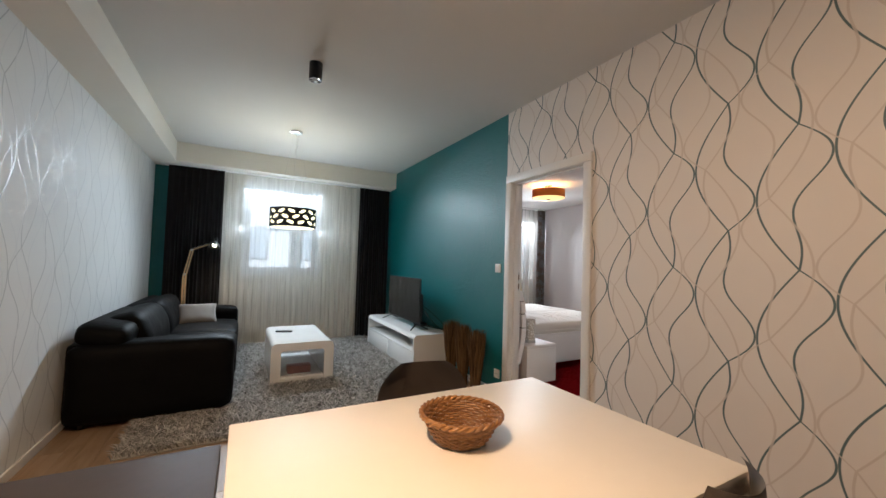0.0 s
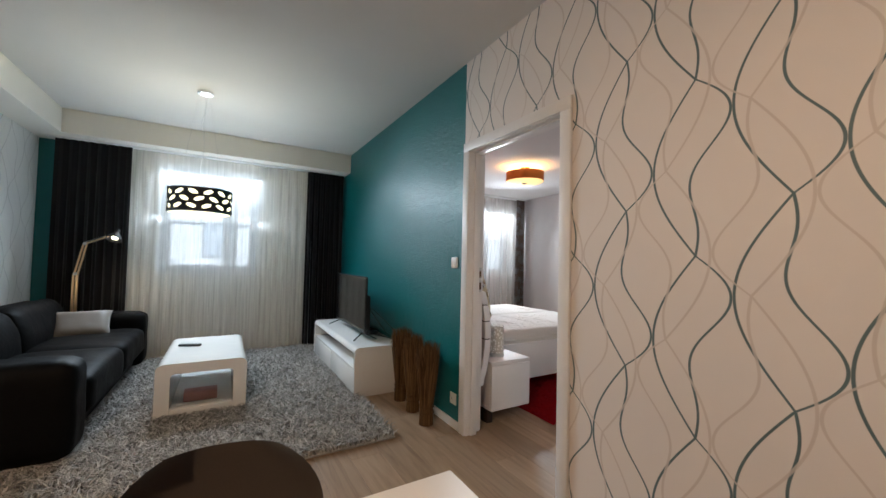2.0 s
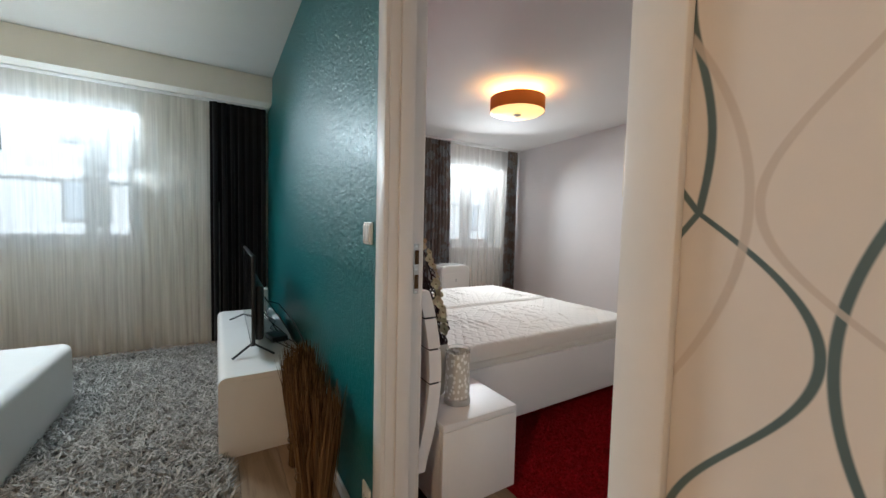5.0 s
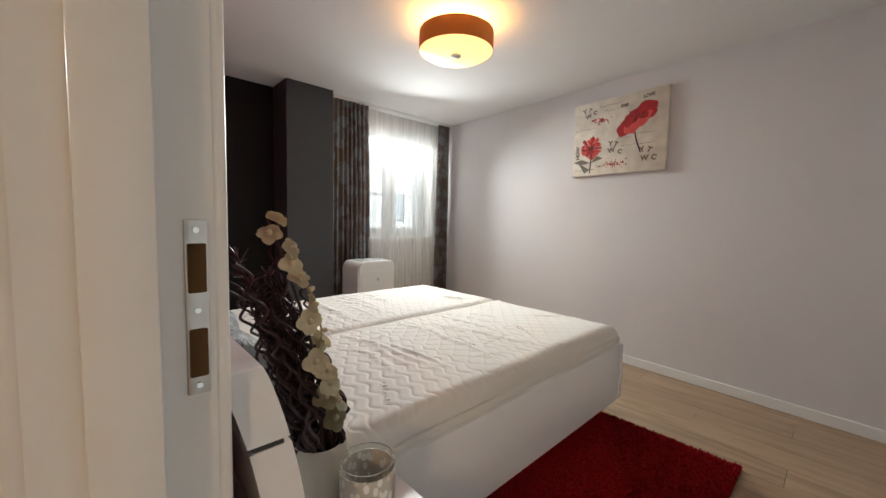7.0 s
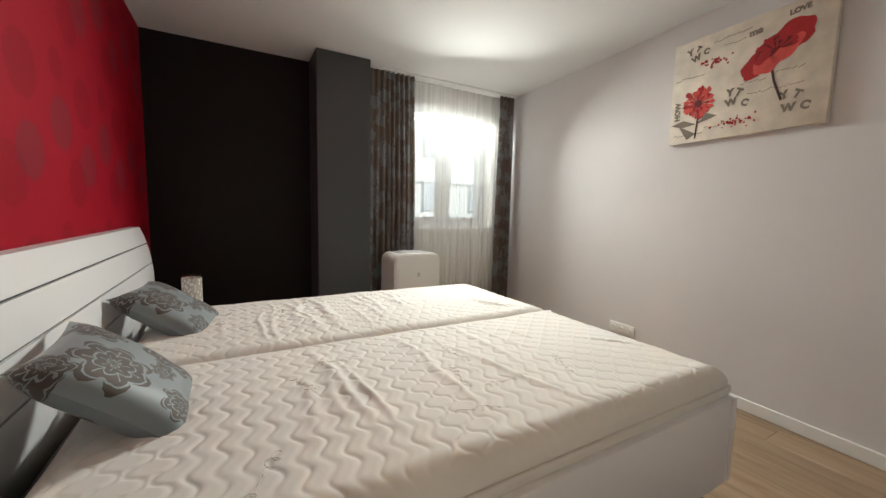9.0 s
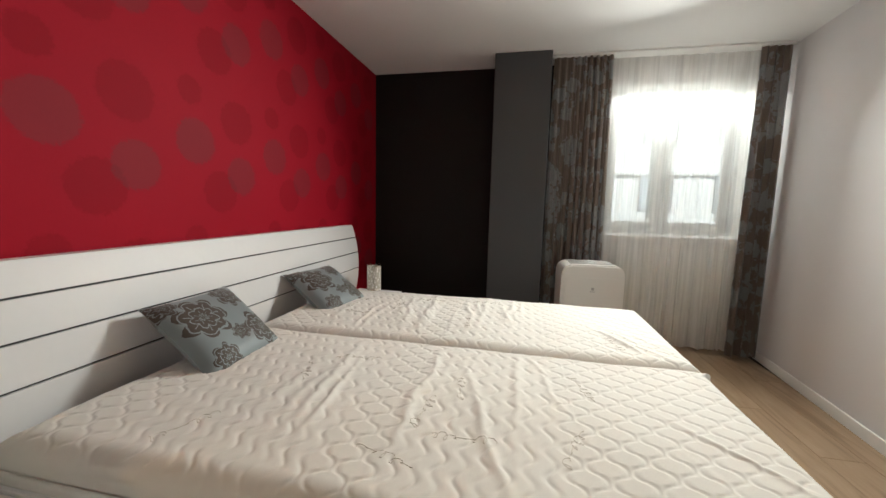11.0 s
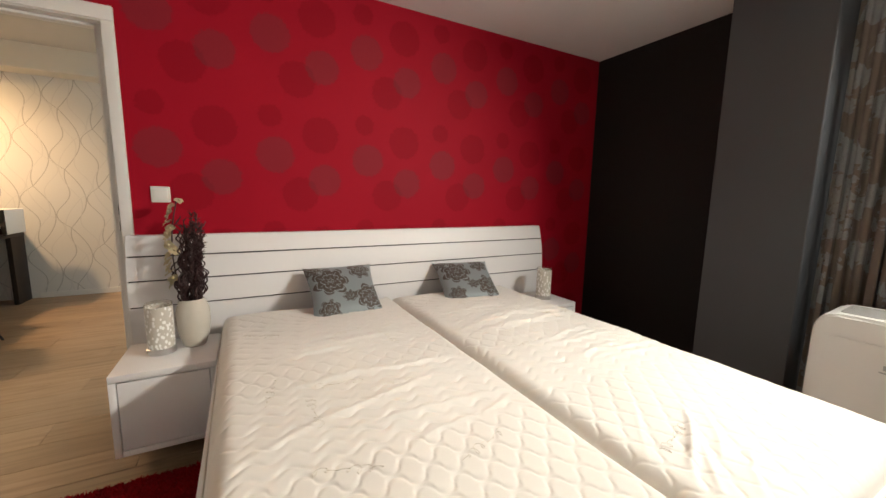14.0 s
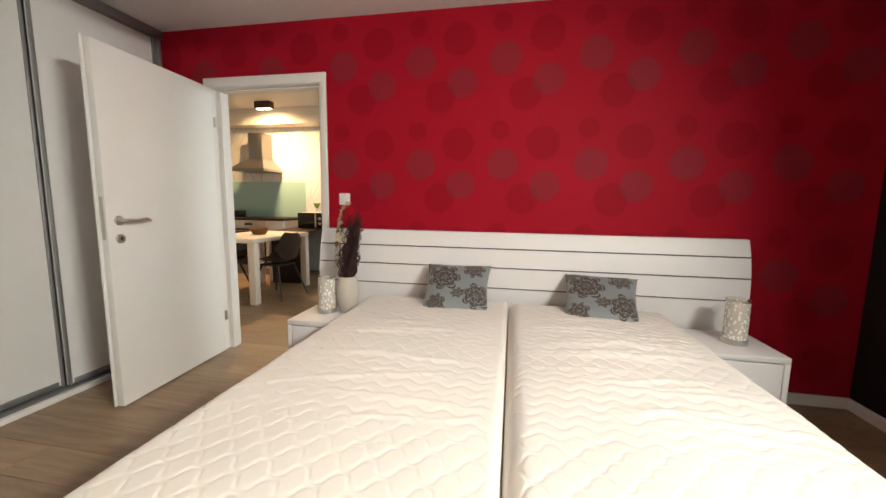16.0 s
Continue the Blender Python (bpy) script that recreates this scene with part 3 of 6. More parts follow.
facade("wall_north_living", -0.72, PL, LW, CREAM, "cream window wall behind curtains")
structure("wall_north_corner", box(WEST - 0.2, -0.72, FACADE, 6.5, 0, 2.7), TEAL, "teal painted strip of wall beside the curtain", "wall", smooth=False)
facade("wall_north_bedroom", 4.02, EAST + 0.2, BW, LILAC, "white bedroom window wall")
structure("wall_north_dark", box(PB, 4.02, FACADE, 6.5, 0, 2.7), CHARCOAL, "charcoal painted bedroom wall", "wall", smooth=False)
structure("column", box(3.513, 3.960, 5.74, FACADE, 0, HB, 0.006), SLATE, "slate grey painted square column at the window wall", "column", smooth=False)

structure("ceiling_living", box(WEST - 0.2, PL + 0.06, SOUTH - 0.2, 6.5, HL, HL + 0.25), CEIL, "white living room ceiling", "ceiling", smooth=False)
structure("ceiling_bedroom", box(PB, EAST + 0.2, 0.7, 6.5, HB, HB + 0.5), BEDCEIL, "white bedroom ceiling", "ceiling", smooth=False)
b = box(WEST, -0.70, SOUTH, FACADE, 2.40, HL)
box(-0.70, PL, 5.70, FACADE, 2.40, HL, bm=b)
structure("ceiling_soffit", b, CREAM, "cream boxed soffit along wall and window", "soffit", smooth=False)

# floor planks, 0.19 m wide and 1.3 m long, running towards the windows
slab = box(WEST - 0.2, PB, SOUTH - 0.2, 6.5, -0.20, -0.012)
box(PB, EAST + 0.2, 0.7, 6.5, -0.20, -0.012, bm=slab)
floor = structure("floor", slab, DARKTOP, "oak laminate plank floor", "floor", smooth=False)


def skirting(name, runs, label, mat=TRIM, h=0.06):
    b = bmesh.new()
    for x0, x1, y0, y1 in runs:
        box(x0, x1, y0, y1, 0, h, 0.003, 1, bm=b)
    return structure(name, b, mat, label, "baseboard")


T = 0.013
skirting("baseboard_living", [(PL - T, PL, 2.825, FACADE - T), (PL - T, PL, SOUTH, 1.84), (WEST, WEST + T, 1.25, FACADE - T), (WEST + T, PL - T, FACADE - T, FACADE)], "white baseboard", h=0.06)
skirting("baseboard_bedroom", [(PB, PB + T, 2.825, FACADE - T), (PB, 3.513, FACADE - T, FACADE), (3.513 - T, 3.513, 5.74, FACADE - T), (3.513 - T, 3.960 + T, 5.74 - T, 5.74), (3.960, 3.960 + T, 5.74, FACADE), (3.960 + T, EAST - T, FACADE - T, FACADE), (PB, PB + T, WARD, 1.84)], "white baseboard", h=0.07)
b = box(-T, 0, WARD - 3.2, 2.85, 0, 0.07, 0.003, 1, m=SLANT)
structure("baseboard_east", b, TRIM, "white baseboard", "baseboard")


def door_frame():
    """Lining, stop and casings of the bedroom door."""
    d = thing("door_1", "white door frame with open leaf of the bedroom", "door", kind="structure")
    b = bmesh.new()
    for y0, y1 in ((D0 - 0.03, D0), (D1, D1 + 0.03)):
        box(PL - 0.004, PB - 0.045, y0, y1, 0, DTOP, bm=b)
    for y0, y1 in ((D0 - 0.04, D0 - 0.025), (D1 + 0.025, D1 + 0.04)):
        box(PB - 0.045, PB + 0.004, y0, y1, 0, DTOP, bm=b)
    box(PL - 0.004, PB + 0.004, D0 - 0.03, D1 + 0.03, DTOP, DTOP + 0.03, bm=b)
    part("lining", b, DOORFRAME, d)
    for x0, x1, g in ((PL - 0.018, PL, 0.004), (PB, PB + 0.018, 0.027)):
        b = bmesh.new()
        box(x0, x1, D0 - 0.075, D0 - g, 0, DTOP + 0.004, 0.005, bm=b)
        box(x0, x1, D1 + g, D1 + 0.075, 0, DTOP + 0.004, 0.005, bm=b)
        box(x0, x1, D0 - 0.075, D1 + 0.075, DTOP + 0.004, DTOP + 0.07, 0.005, bm=b)
        part("casing", b, DOORFRAME, d)
    b = bmesh.new()
    box(PL + 0.03, PB - 0.045, D1 - 0.012, D1, 0, DTOP, 0.002, bm=b)
    box(PL + 0.03, PB - 0.045, D0, D0 + 0.012, 0, DTOP, 0.002, bm=b)
    box(PL + 0.03, PB - 0.045, D0, D1, DTOP - 0.012, DTOP, 0.002, bm=b)
    part("door_stop", b, DOORFRAME, d)
    s = part("strike_plate", box(PB - 0.022, PB - 0.002, D1 + 0.0215, D1 + 0.026, 0.985, 1.16, 0.001), METAL, d, "brushed steel strike plate")
    for z0, z1 in ((1.003, 1.052), (1.088, 1.137)):
        part("latch_hole", box(PB - 0.020, PB - 0.004, D1 + 0.019, D1 + 0.0225, z0, z1, 0.002), STRAW, s)
    for z in (0.994, 1.07, 1.15):
        part("screw", lathe([(0, 0), (0.004, 0), (0.003, 0.0015), (0, 0.0015)], 10), CHROME, s, at=pose(PB - 0.012, D1 + 0.022, z, 90, 0, 0))
    return d


door = door_frame()
LEAF = pose(2.378, 1.93, 0, 0, 0, 4.0)
leaf = part("door_leaf", box(0, 0.83, -0.04, 0, 0.008, 1.972, 0.003), TRIM, door, "plain white door leaf standing open", at=LEAF)
part("rebate", box(-0.012, 0.842, -0.052, -0.0405, 0.008, 1.985, 0.003), TRIM, leaf)
part("latch_plate", box(0.8305, 0.833, -0.032, -0.012, 0.95, 1.18, 0.001), METAL, leaf)
for z in (0.25, 1.70):
    part("hinge", lathe([(0, 0), (0.008, 0), (0.008, 0.07), (0, 0.07)], 12, (-0.012, 0.006, z)), METAL, leaf)
b = tube([(0.765, 0.008, 1.052), (0.765, 0.050, 1.052), (0.750, 0.056, 1.052), (0.70, 0.056, 1.050), (0.65, 0.056, 1.056), (0.625, 0.056, 1.050)], [0.010, 0.010, 0.011, 0.010, 0.010, 0.008], 12)
part("door_handle", b, METAL, leaf, "brushed steel lever handle")
for z in (1.052, 0.952):
    part("rosette", lathe([(0, 0), (0.026, 0), (0.026, 0.006), (0.022, 0.009), (0, 0.009)], 28), METAL, leaf, at=pose(0.765, 0.0005, z, -90, 0, 0))
part("keyhole", prism(rounded(0.008, 0.02, 0.0035), 0, 0.0015), BLACK, leaf, at=pose(0.765, 0.0098, 0.952, -90, 0, 0))


def window(name, w, split, label):
    """Two sashes of unequal width in a fixed frame, with a sill board inside."""
    x0, x1, z0, z1 = w
    d = thing(name, label, "window", kind="structure")
    y0, y1 = 6.24, 6.31
    b = bmesh.new()
    box(x0, x0 + 0.055, y0, y1, z0, z1, 0.004, bm=b), box(x1 - 0.055, x1, y0, y1, z0, z1, 0.004, bm=b)
    box(x0 + 0.055, x1 - 0.055, y0, y1, z0, z0 + 0.06, 0.004, bm=b), box(x0 + 0.055, x1 - 0.055, y0, y1, z1 - 0.09, z1, 0.004, bm=b)
    box(split - 0.03, split + 0.03, y0, y1, z0 + 0.06, z1 - 0.09, 0.004, bm=b)
    part("window_frame", b, WINFRAME, d)
    for a, c in ((x0 + 0.058, split - 0.033), (split + 0.033, x1 - 0.058)):
        b = bmesh.new()
        za, zc = z0 + 0.063, z1 - 0.093
        box(a, a + 0.05, y0 - 0.015, y1 - 0.015, za, zc, 0.006, bm=b), box(c - 0.05, c, y0 - 0.015, y1 - 0.015, za, zc, 0.006, bm=b)
        box(a + 0.05, c - 0.05, y0 - 0.015, y1 - 0.015, za, za + 0.05, 0.006, bm=b), box(a + 0.05, c - 0.05, y0 - 0.015, y1 - 0.015, zc - 0.05, zc, 0.006, bm=b)
        s = part("sash", b, WINFRAME, d)
        p = part("pane", box(a + 0.045, c - 0.045, y0 + 0.015, y0 + 0.021, za + 0.045, zc - 0.045), PANE, s)
        p.visible_shadow = False
    h = part("window_handle", tube([(split + 0.06, y0 - 0.018, 1.5), (split + 0.06, y0 - 0.05, 1.5), (split + 0.06, y0 - 0.052, 1.39)], 0.008, 10), METAL, d)
    part("window_sill", box(x0 - 0.03, x1 + 0.03, 6.06, y0 - 0.002, z0 - 0.028, z0 - 0.002, 0.006), TRIM, d)
    return d


window("window_1", LW, 0.80, "living room window with two grey-white sashes")
window("window_2", BW, 4.96, "bedroom window with two grey-white sashes")

# ---- outside ----
structure("ground", box(-400, 400, -400, 400, -9.2, -9.0), GROUND, "asphalt ground far below the windows", "ground", smooth=False)


def building():
    """The house across the street: white render, rows of windows and a flat roof."""
    d = thing("apartment_building", "white rendered apartment building with rows of pale blue windows", "building", (0, 21, -9))
    part("wall", box(-22, 26, 0, 10, 0, 15.5), RENDERWALL, d)
    part("roof", box(-22.3, 26.3, -0.3, 10.3, 15.5, 15.9, 0.05), ALU, d)
    pane, frame_mesh = finish("pane", box(-0.62, 0.62, -0.06, -0.04, 0.06, 1.54), FARGLASS), None
    b = bmesh.new()
    box(-0.7, 0.7, -0.05, 0.02, 0, 0.08, bm=b), box(-0.7, 0.7, -0.05, 0.02, 1.52, 1.6, bm=b)
    for x in (-0.7, -0.04, 0.62):
        box(x, x + 0.08, -0.05, 0.02, 0.08, 1.52, bm=b)
    frame_mesh = finish("window", b, ALU)
    for k in range(16):
        for row in range(5):
            w = new("window", frame_mesh)
            w.parent, w.location = d, (-20.5 + 3 * k, -0.01, 1.3 + 2.95 * row)
            g = new("pane", pane)
            g.parent = w
    for row in range(1, 5):
        part("band", box(-22, 26, -0.12, -0.005, 2.95 * row - 0.1, 2.95 * row + 0.1, 0.02), RENDERWALL, d)


building()

# ---- living room ----
def curtain(name, x0, x1, y, z0, z1, folds, depth, mat, label, thick=0.002, seed=0, flare=0.0, cells=0, gather=0.35):
    """Hanging cloth in uneven folds, straight at the tape and looser at the hem."""
    rnd = random.Random(seed)
    ph = [rnd.uniform(0, 6.28) for _ in range(6)]
    n = cells or int(folds * 14)

    def at(u, v):
        low = 1 - v
        a = 2 * math.pi * folds * (u + 0.012 * math.sin(9 * u + ph[0]) + 0.010 * low * math.sin(17 * u + ph[1]))
        w = depth * (gather + (1 - gather) * min(1, low * 2.2)) * (0.75 + 0.35 * math.sin(5.3 * u + ph[2]))
        x = x0 + (x1 - x0) * u + flare * low * (u - 0.5) + 0.25 * w * math.sin(2 * a + ph[3])
        yy = y + w * math.sin(a) + 0.25 * w * math.sin(2.7 * a + ph[4]) * low
        z = z0 + (z1 - z0) * v + (0.006 * math.sin(a * 0.5 + ph[5]) if v == 0 else 0)
        return (x, yy, z)

    return solo(name, sheet(n, 26, at, thick), mat, label, "curtain", group="curtains")


curtain("sheer_curtain", -0.24, 1.76, 5.955, 0.02, 2.385, 21, 0.017, SHEER, "long white sheer voile curtain", 0.0, 3, 0.04, 420)
curtain("dark_curtain", -0.80, -0.18, 5.92, 0.02, 2.39, 8, 0.030, VELVET, "dark velvet curtain drawn to the side", 0.003, 5)
curtain("dark_curtain", 1.70, 2.19, 5.92, 0.02, 2.39, 7, 0.030, VELVET, "dark velvet curtain drawn to the side", 0.003, 8)
rail = thing("curtain_rail", "white ceiling curtain rail with two tracks", "curtain rail", (0, 0, 0))
part("track", box(WEST + 0.1, PL - 0.02, 5.885, 6.01, 2.388, 2.3995, 0.003), TRIM, rail)


def radiator(x0, x1, y, z0, z1, label):
    d = thing("radiator", label, "radiator", (0, 0, 0))
    b = bmesh.new()
    n = int((x1 - x0) / 0.033)
    for k in range(n):
        xa = x0 + (x1 - x0) * k / n
        box(xa + 0.004, xa + (x1 - x0) / n - 0.004, y - 0.006, y, z0 + 0.03, z1 - 0.03, 0.002, 1, bm=b)
    box(x0, x1, y, y + 0.055, z0, z1, 0.006, bm=b)
    part("panel", b, PLASTIC, d)
    part("grille", box(x0 - 0.003, x1 + 0.003, y - 0.003, y + 0.06, z1 + 0.001, z1 + 0.012, 0.003), PLASTIC, d)
    v = part("valve", lathe([(0, 0), (0.018, 0), (0.02, 0.03), (0.016, 0.06), (0, 0.062)], 16), PLASTIC, d, at=pose(x1 + 0.005, y + 0.03, z1 - 0.05, 0, 90, 0))
    part("pipe", tube([(x1 - 0.05, y + 0.03, 0.0), (x1 - 0.05, y + 0.03, z0 + 0.01)], 0.008, 8), PLASTIC, d)
    part("pipe", tube([(x0 + 0.05, y + 0.03, 0.0), (x0 + 0.05, y + 0.03, z0 + 0.01)], 0.008, 8), PLASTIC, d)
    for x in (x0 + 0.15, x1 - 0.15):
        part("bracket", box(x - 0.015, x + 0.015, y + 0.055, FACADE + 0.001, z0 + 0.1, z1 - 0.1), PLASTIC, d)
    return d


radiator(0.02, 1.14, 6.005, 0.16, 0.74, "white panel radiator below the living room window")


def sofa():
    d = thing("sofa", "dark leather sofa with folding headrests", "sofa", (-0.96, 3.44, 0))
    L, D = 2.34, 1.00
    part("base", box(0.04, D - 0.06, 0.1, L - 0.1, 0.05, 0.26, 0.03), SOFA, d)
    for y0, y1, s in ((0.0, 0.27, 1), (L - 0.27, L, 2)):
        part("armrest", soft(0.02, D + 0.02, y0, y1, 0.045, 0.585, 0.07, 0.012, 14, s), SOFA, d)
    w = (L - 0.54) / 2
    for k in range(2):
        y0 = 0.27 + k * w
        part("seat_cushion", soft(0.30, D + 0.03, y0 + 0.004, y0 + w - 0.004, 0.19, 0.44, 0.06, 0.022, 14, 5 + k), SOFA, d)
        b = soft(-0.115, 0.115, 0, w - 0.012, 0, 0.40, 0.07, 0.015, 12, 9 + k)
        for v in b.verts:
            v.co.x += 0.035 * math.sin(math.pi * v.co.z / 0.40) * (1 if v.co.x > 0 else 0.2)
        part("back_cushion", b, SOFA, d, at=pose(0.34, y0 + 0.006, 0.36, 0, -14, 0))
        hw = (L - 0.06) / 2
        part("headrest", soft(-0.16, 0.16, 0, hw - 0.008, -0.085, 0.075, 0.07, 0.012, 12, 15 + k), SOFA, d, at=pose(0.20, 0.03 + k * hw, 0.64, 0, 9, 0))
    part("backrest", soft(0.0, 0.24, 0.06, L - 0.06, 0.05, 0.60, 0.05, 0.01, 10, 21), SOFA, d)
    for x in (0.1, D - 0.12):
        for y in (0.12, L - 0.12):
            part("foot", lathe([(0, 0), (0.022, 0), (0.028, 0.055), (0, 0.055)], 16, (x, y, 0)), BLACK, d)
    return d


sofa()


def cushion(w, h, puff, seed):
    """A stuffed square cushion lying in the x-y plane, with pinched corners."""
    b = bmesh.new()
    n = 22
    for s in (1, -1):
        def at(u, v):
            a, c = 2 * u - 1, 2 * v - 1
            pin = 1 - 0.10 * (1 - abs(a) ** 2) * abs(c) ** 3
            pin2 = 1 - 0.10 * (1 - abs(c) ** 2) * abs(a) ** 3
            t = puff * max(0, (1 - a ** 4) * (1 - c ** 4)) ** 0.6
            t += 0.006 * noise.noise(Vector((a * 2.5 + seed, c * 2.5, s))) * (1 - a ** 4) * (1 - c ** 4)
            return (a * w / 2 * pin2, c * h / 2 * pin, s * t)
        sheet(n, n, at, 0.0, bm=b)
    bmesh.ops.remove_doubles(b, verts=b.verts, dist=0.0004)
    return b


c = solo("cushion", cushion(0.42, 0.30, 0.075, 2), GREY_CUSHION, "taupe satin cushion leaning on the sofa arm", "cushion")
c.matrix_basis = pose(-0.36, 5.25, 0.535, 50, 0, 10)


def floor_lamp():
    d = thing("floor_lamp", "pale gold jointed floor lamp with dark steel shade, lit", "floor lamp", (-0.57, 5.775, 0))
    part("base", lathe([(0, 0), (0.10, 0), (0.10, 0.012), (0.03, 0.02), (0.012, 0.03), (0, 0.03)], 28), METAL, d)
    part("lower_arm", box(-0.010, 0.010, -0.012, 0.012, 0.02, 0.98, 0.004), BRASS, d)
    part("lower_arm", box(-0.010, 0.010, -0.012, 0.012, 0.02, 0.98, 0.004), BRASS, d, at=pose(0.026, 0.0, 0, 0, 0, 0))
    part("joint", lathe([(0, 0), (0.016, 0), (0.016, 0.034), (0, 0.034)], 16), METAL, d, at=pose(0.013, 0.017, 0.985, 90, 0, 0))
    for o in (-0.008, 0.018):
        b = tube([(0.013 + o, 0, 0.985), (0.075 + o, -0.02, 1.29)], 0.009, 8)
        part("middle_arm", b, BRASS, d)
    part("joint", lathe([(0, 0), (0.016, 0), (0.016, 0.034), (0, 0.034)], 16), METAL, d, at=pose(0.08, 0.0, 1.295, 90, 0, 0))
    part("upper_arm", tube([(0.08, -0.02, 1.295), (0.27, -0.09, 1.375)], 0.009, 8), BRASS, d)
    part("spring", tube([(0.08 + 0.17 * t / 60, -0.01 - 0.07 * t / 60 + 0.005 * math.cos(t), 1.315 + 0.07 * t / 60 + 0.005 * math.sin(t)) for t in range(61)], 0.0015, 5), METAL, d)
    sh = part("shade", lathe([(0.018, 0.09), (0.022, 0.075), (0.05, 0.045), (0.07, 0.0), (0.066, 0.0), (0.046, 0.042), (0.018, 0.07), (0, 0.07)], 28), BLACK, d, "dark steel lamp shade", at=pose(0.32, -0.105, 1.345, -28, 12, 0))
    part("cap", lathe([(0, 0.09), (0.02, 0.09), (0.02, 0.125), (0.012, 0.13), (0, 0.13)], 16), BLACK, sh)
    part("bulb", lathe([(0, 0.0), (0.022, 0.012), (0.026, 0.03), (0.012, 0.06), (0, 0.06)], 16), BULB, sh)
    return d


floor_lamp()


def pendant():
    d = thing("pendant_lamp", "dark drum pendant lamp with cut-out leaves, lit", "pendant lamp", (0.555, 4.46, 0))
    part("ceiling_plate", lathe([(0, HL), (0.062, HL), (0.062, HL - 0.022), (0.05, HL - 0.028), (0, HL - 0.028)], 32), CHROME, d)
    for k in range(3):
        a = radians(90 + 120 * k)
        part("steel_wire", tube([(0.04 * math.cos(a), 0.04 * math.sin(a), HL - 0.02), (0.18 * math.cos(a), 0.18 * math.sin(a), 1.78)], 0.0009, 5), METAL, d)
    part("flex", tube([(0.012 * math.sin(0.7 * t), 0.01 * math.cos(0.5 * t), HL - 0.02 - (HL - 1.80) * t / 20) for t in range(21)], 0.0022, 6), PLASTIC, d)
    # the drum, cut by three rows of slanting leaf shapes
    R, Z0, Z1 = 0.24, 1.565, 1.765
    NU, NV = 288, 44
    b = bmesh.new()
    ring = [[b.verts.new((R * math.cos(2 * math.pi * i / NU), R * math.sin(2 * math.pi * i / NU), Z0 + (Z1 - Z0) * j / NV)) for j in range(NV + 1)] for i in range(NU)]

    def cut(u, v):
        for row, (zc, off) in enumerate(((0.045, 0.0), (0.103, 0.5), (0.16, 0.1))):
            k = round(u * 14 - off)
            du = (u * 14 - off - k) * 2 * math.pi * R / 14
            dv = v * (Z1 - Z0) - zc
            s = 1 if (k + row) % 2 else -1
            a, c = du * 0.93 + s * dv * 0.37, dv * 0.93 - s * du * 0.37
            if (a / 0.037) ** 2 + (c / 0.0165) ** 2 < 1:
                return True
        return False

    for i in range(NU):
        for j in range(NV):
            if not cut((i + 0.5) / NU, (j + 0.5) / NV):
                b.faces.new((ring[i][j], ring[(i + 1) % NU][j], ring[(i + 1) % NU][j + 1], ring[i][j + 1]))
    bmesh.ops.delete(b, geom=[v for v in b.verts if not v.link_faces], context="VERTS")
    part("shade", b, BLACK, d, "dark shade with leaf-shaped holes")
    part("lining", lathe([(R - 0.012, Z0 + 0.004), (R - 0.012, Z1 - 0.004)], 64), PENDANT_IN, d, "glowing white lining")
    for z in (Z0, Z1):
        part("rim", lathe([(R + 0.002, z - 0.003), (R + 0.002, z + 0.003), (R - 0.013, z + 0.003), (R - 0.013, z - 0.003), (R + 0.002, z - 0.003)], 64), CHROME, d)
    part("diffuser", lathe([(0, Z0 + 0.008), (R - 0.014, Z0 + 0.008), (R - 0.014, Z0 + 0.011), (0, Z0 + 0.011)], 48), PENDANT_IN, d)
    part("bulb", lathe([(0, 1.62), (0.03, 1.64), (0.03, 1.68), (0.013, 1.73), (0.013, 1.80), (0, 1.80)], 16), BULB, d)
    return d


pendant()


def cylinder_spot(x, y, z):
    d = thing("ceiling_spotlight", "black cylindrical surface spotlight with bright ring", "spotlight", (x, y, 0))
    part("body", lathe([(0, z), (0.046, z), (0.046, z - 0.125), (0.043, z - 0.125), (0.043, z - 0.118), (0, z - 0.118)], 32), BLACK, d)
    part("ring", lathe([(0.043, z - 0.119), (0.041, z - 0.124), (0.026, z - 0.119), (0.024, z - 0.1185)], 32), CHROME, d)
    part("lens", lathe([(0, z - 0.1195), (0.023, z - 0.1195), (0.023, z - 0.1185)], 24), BLACK, d)


cylinder_spot(0.49, 2.85, HL)


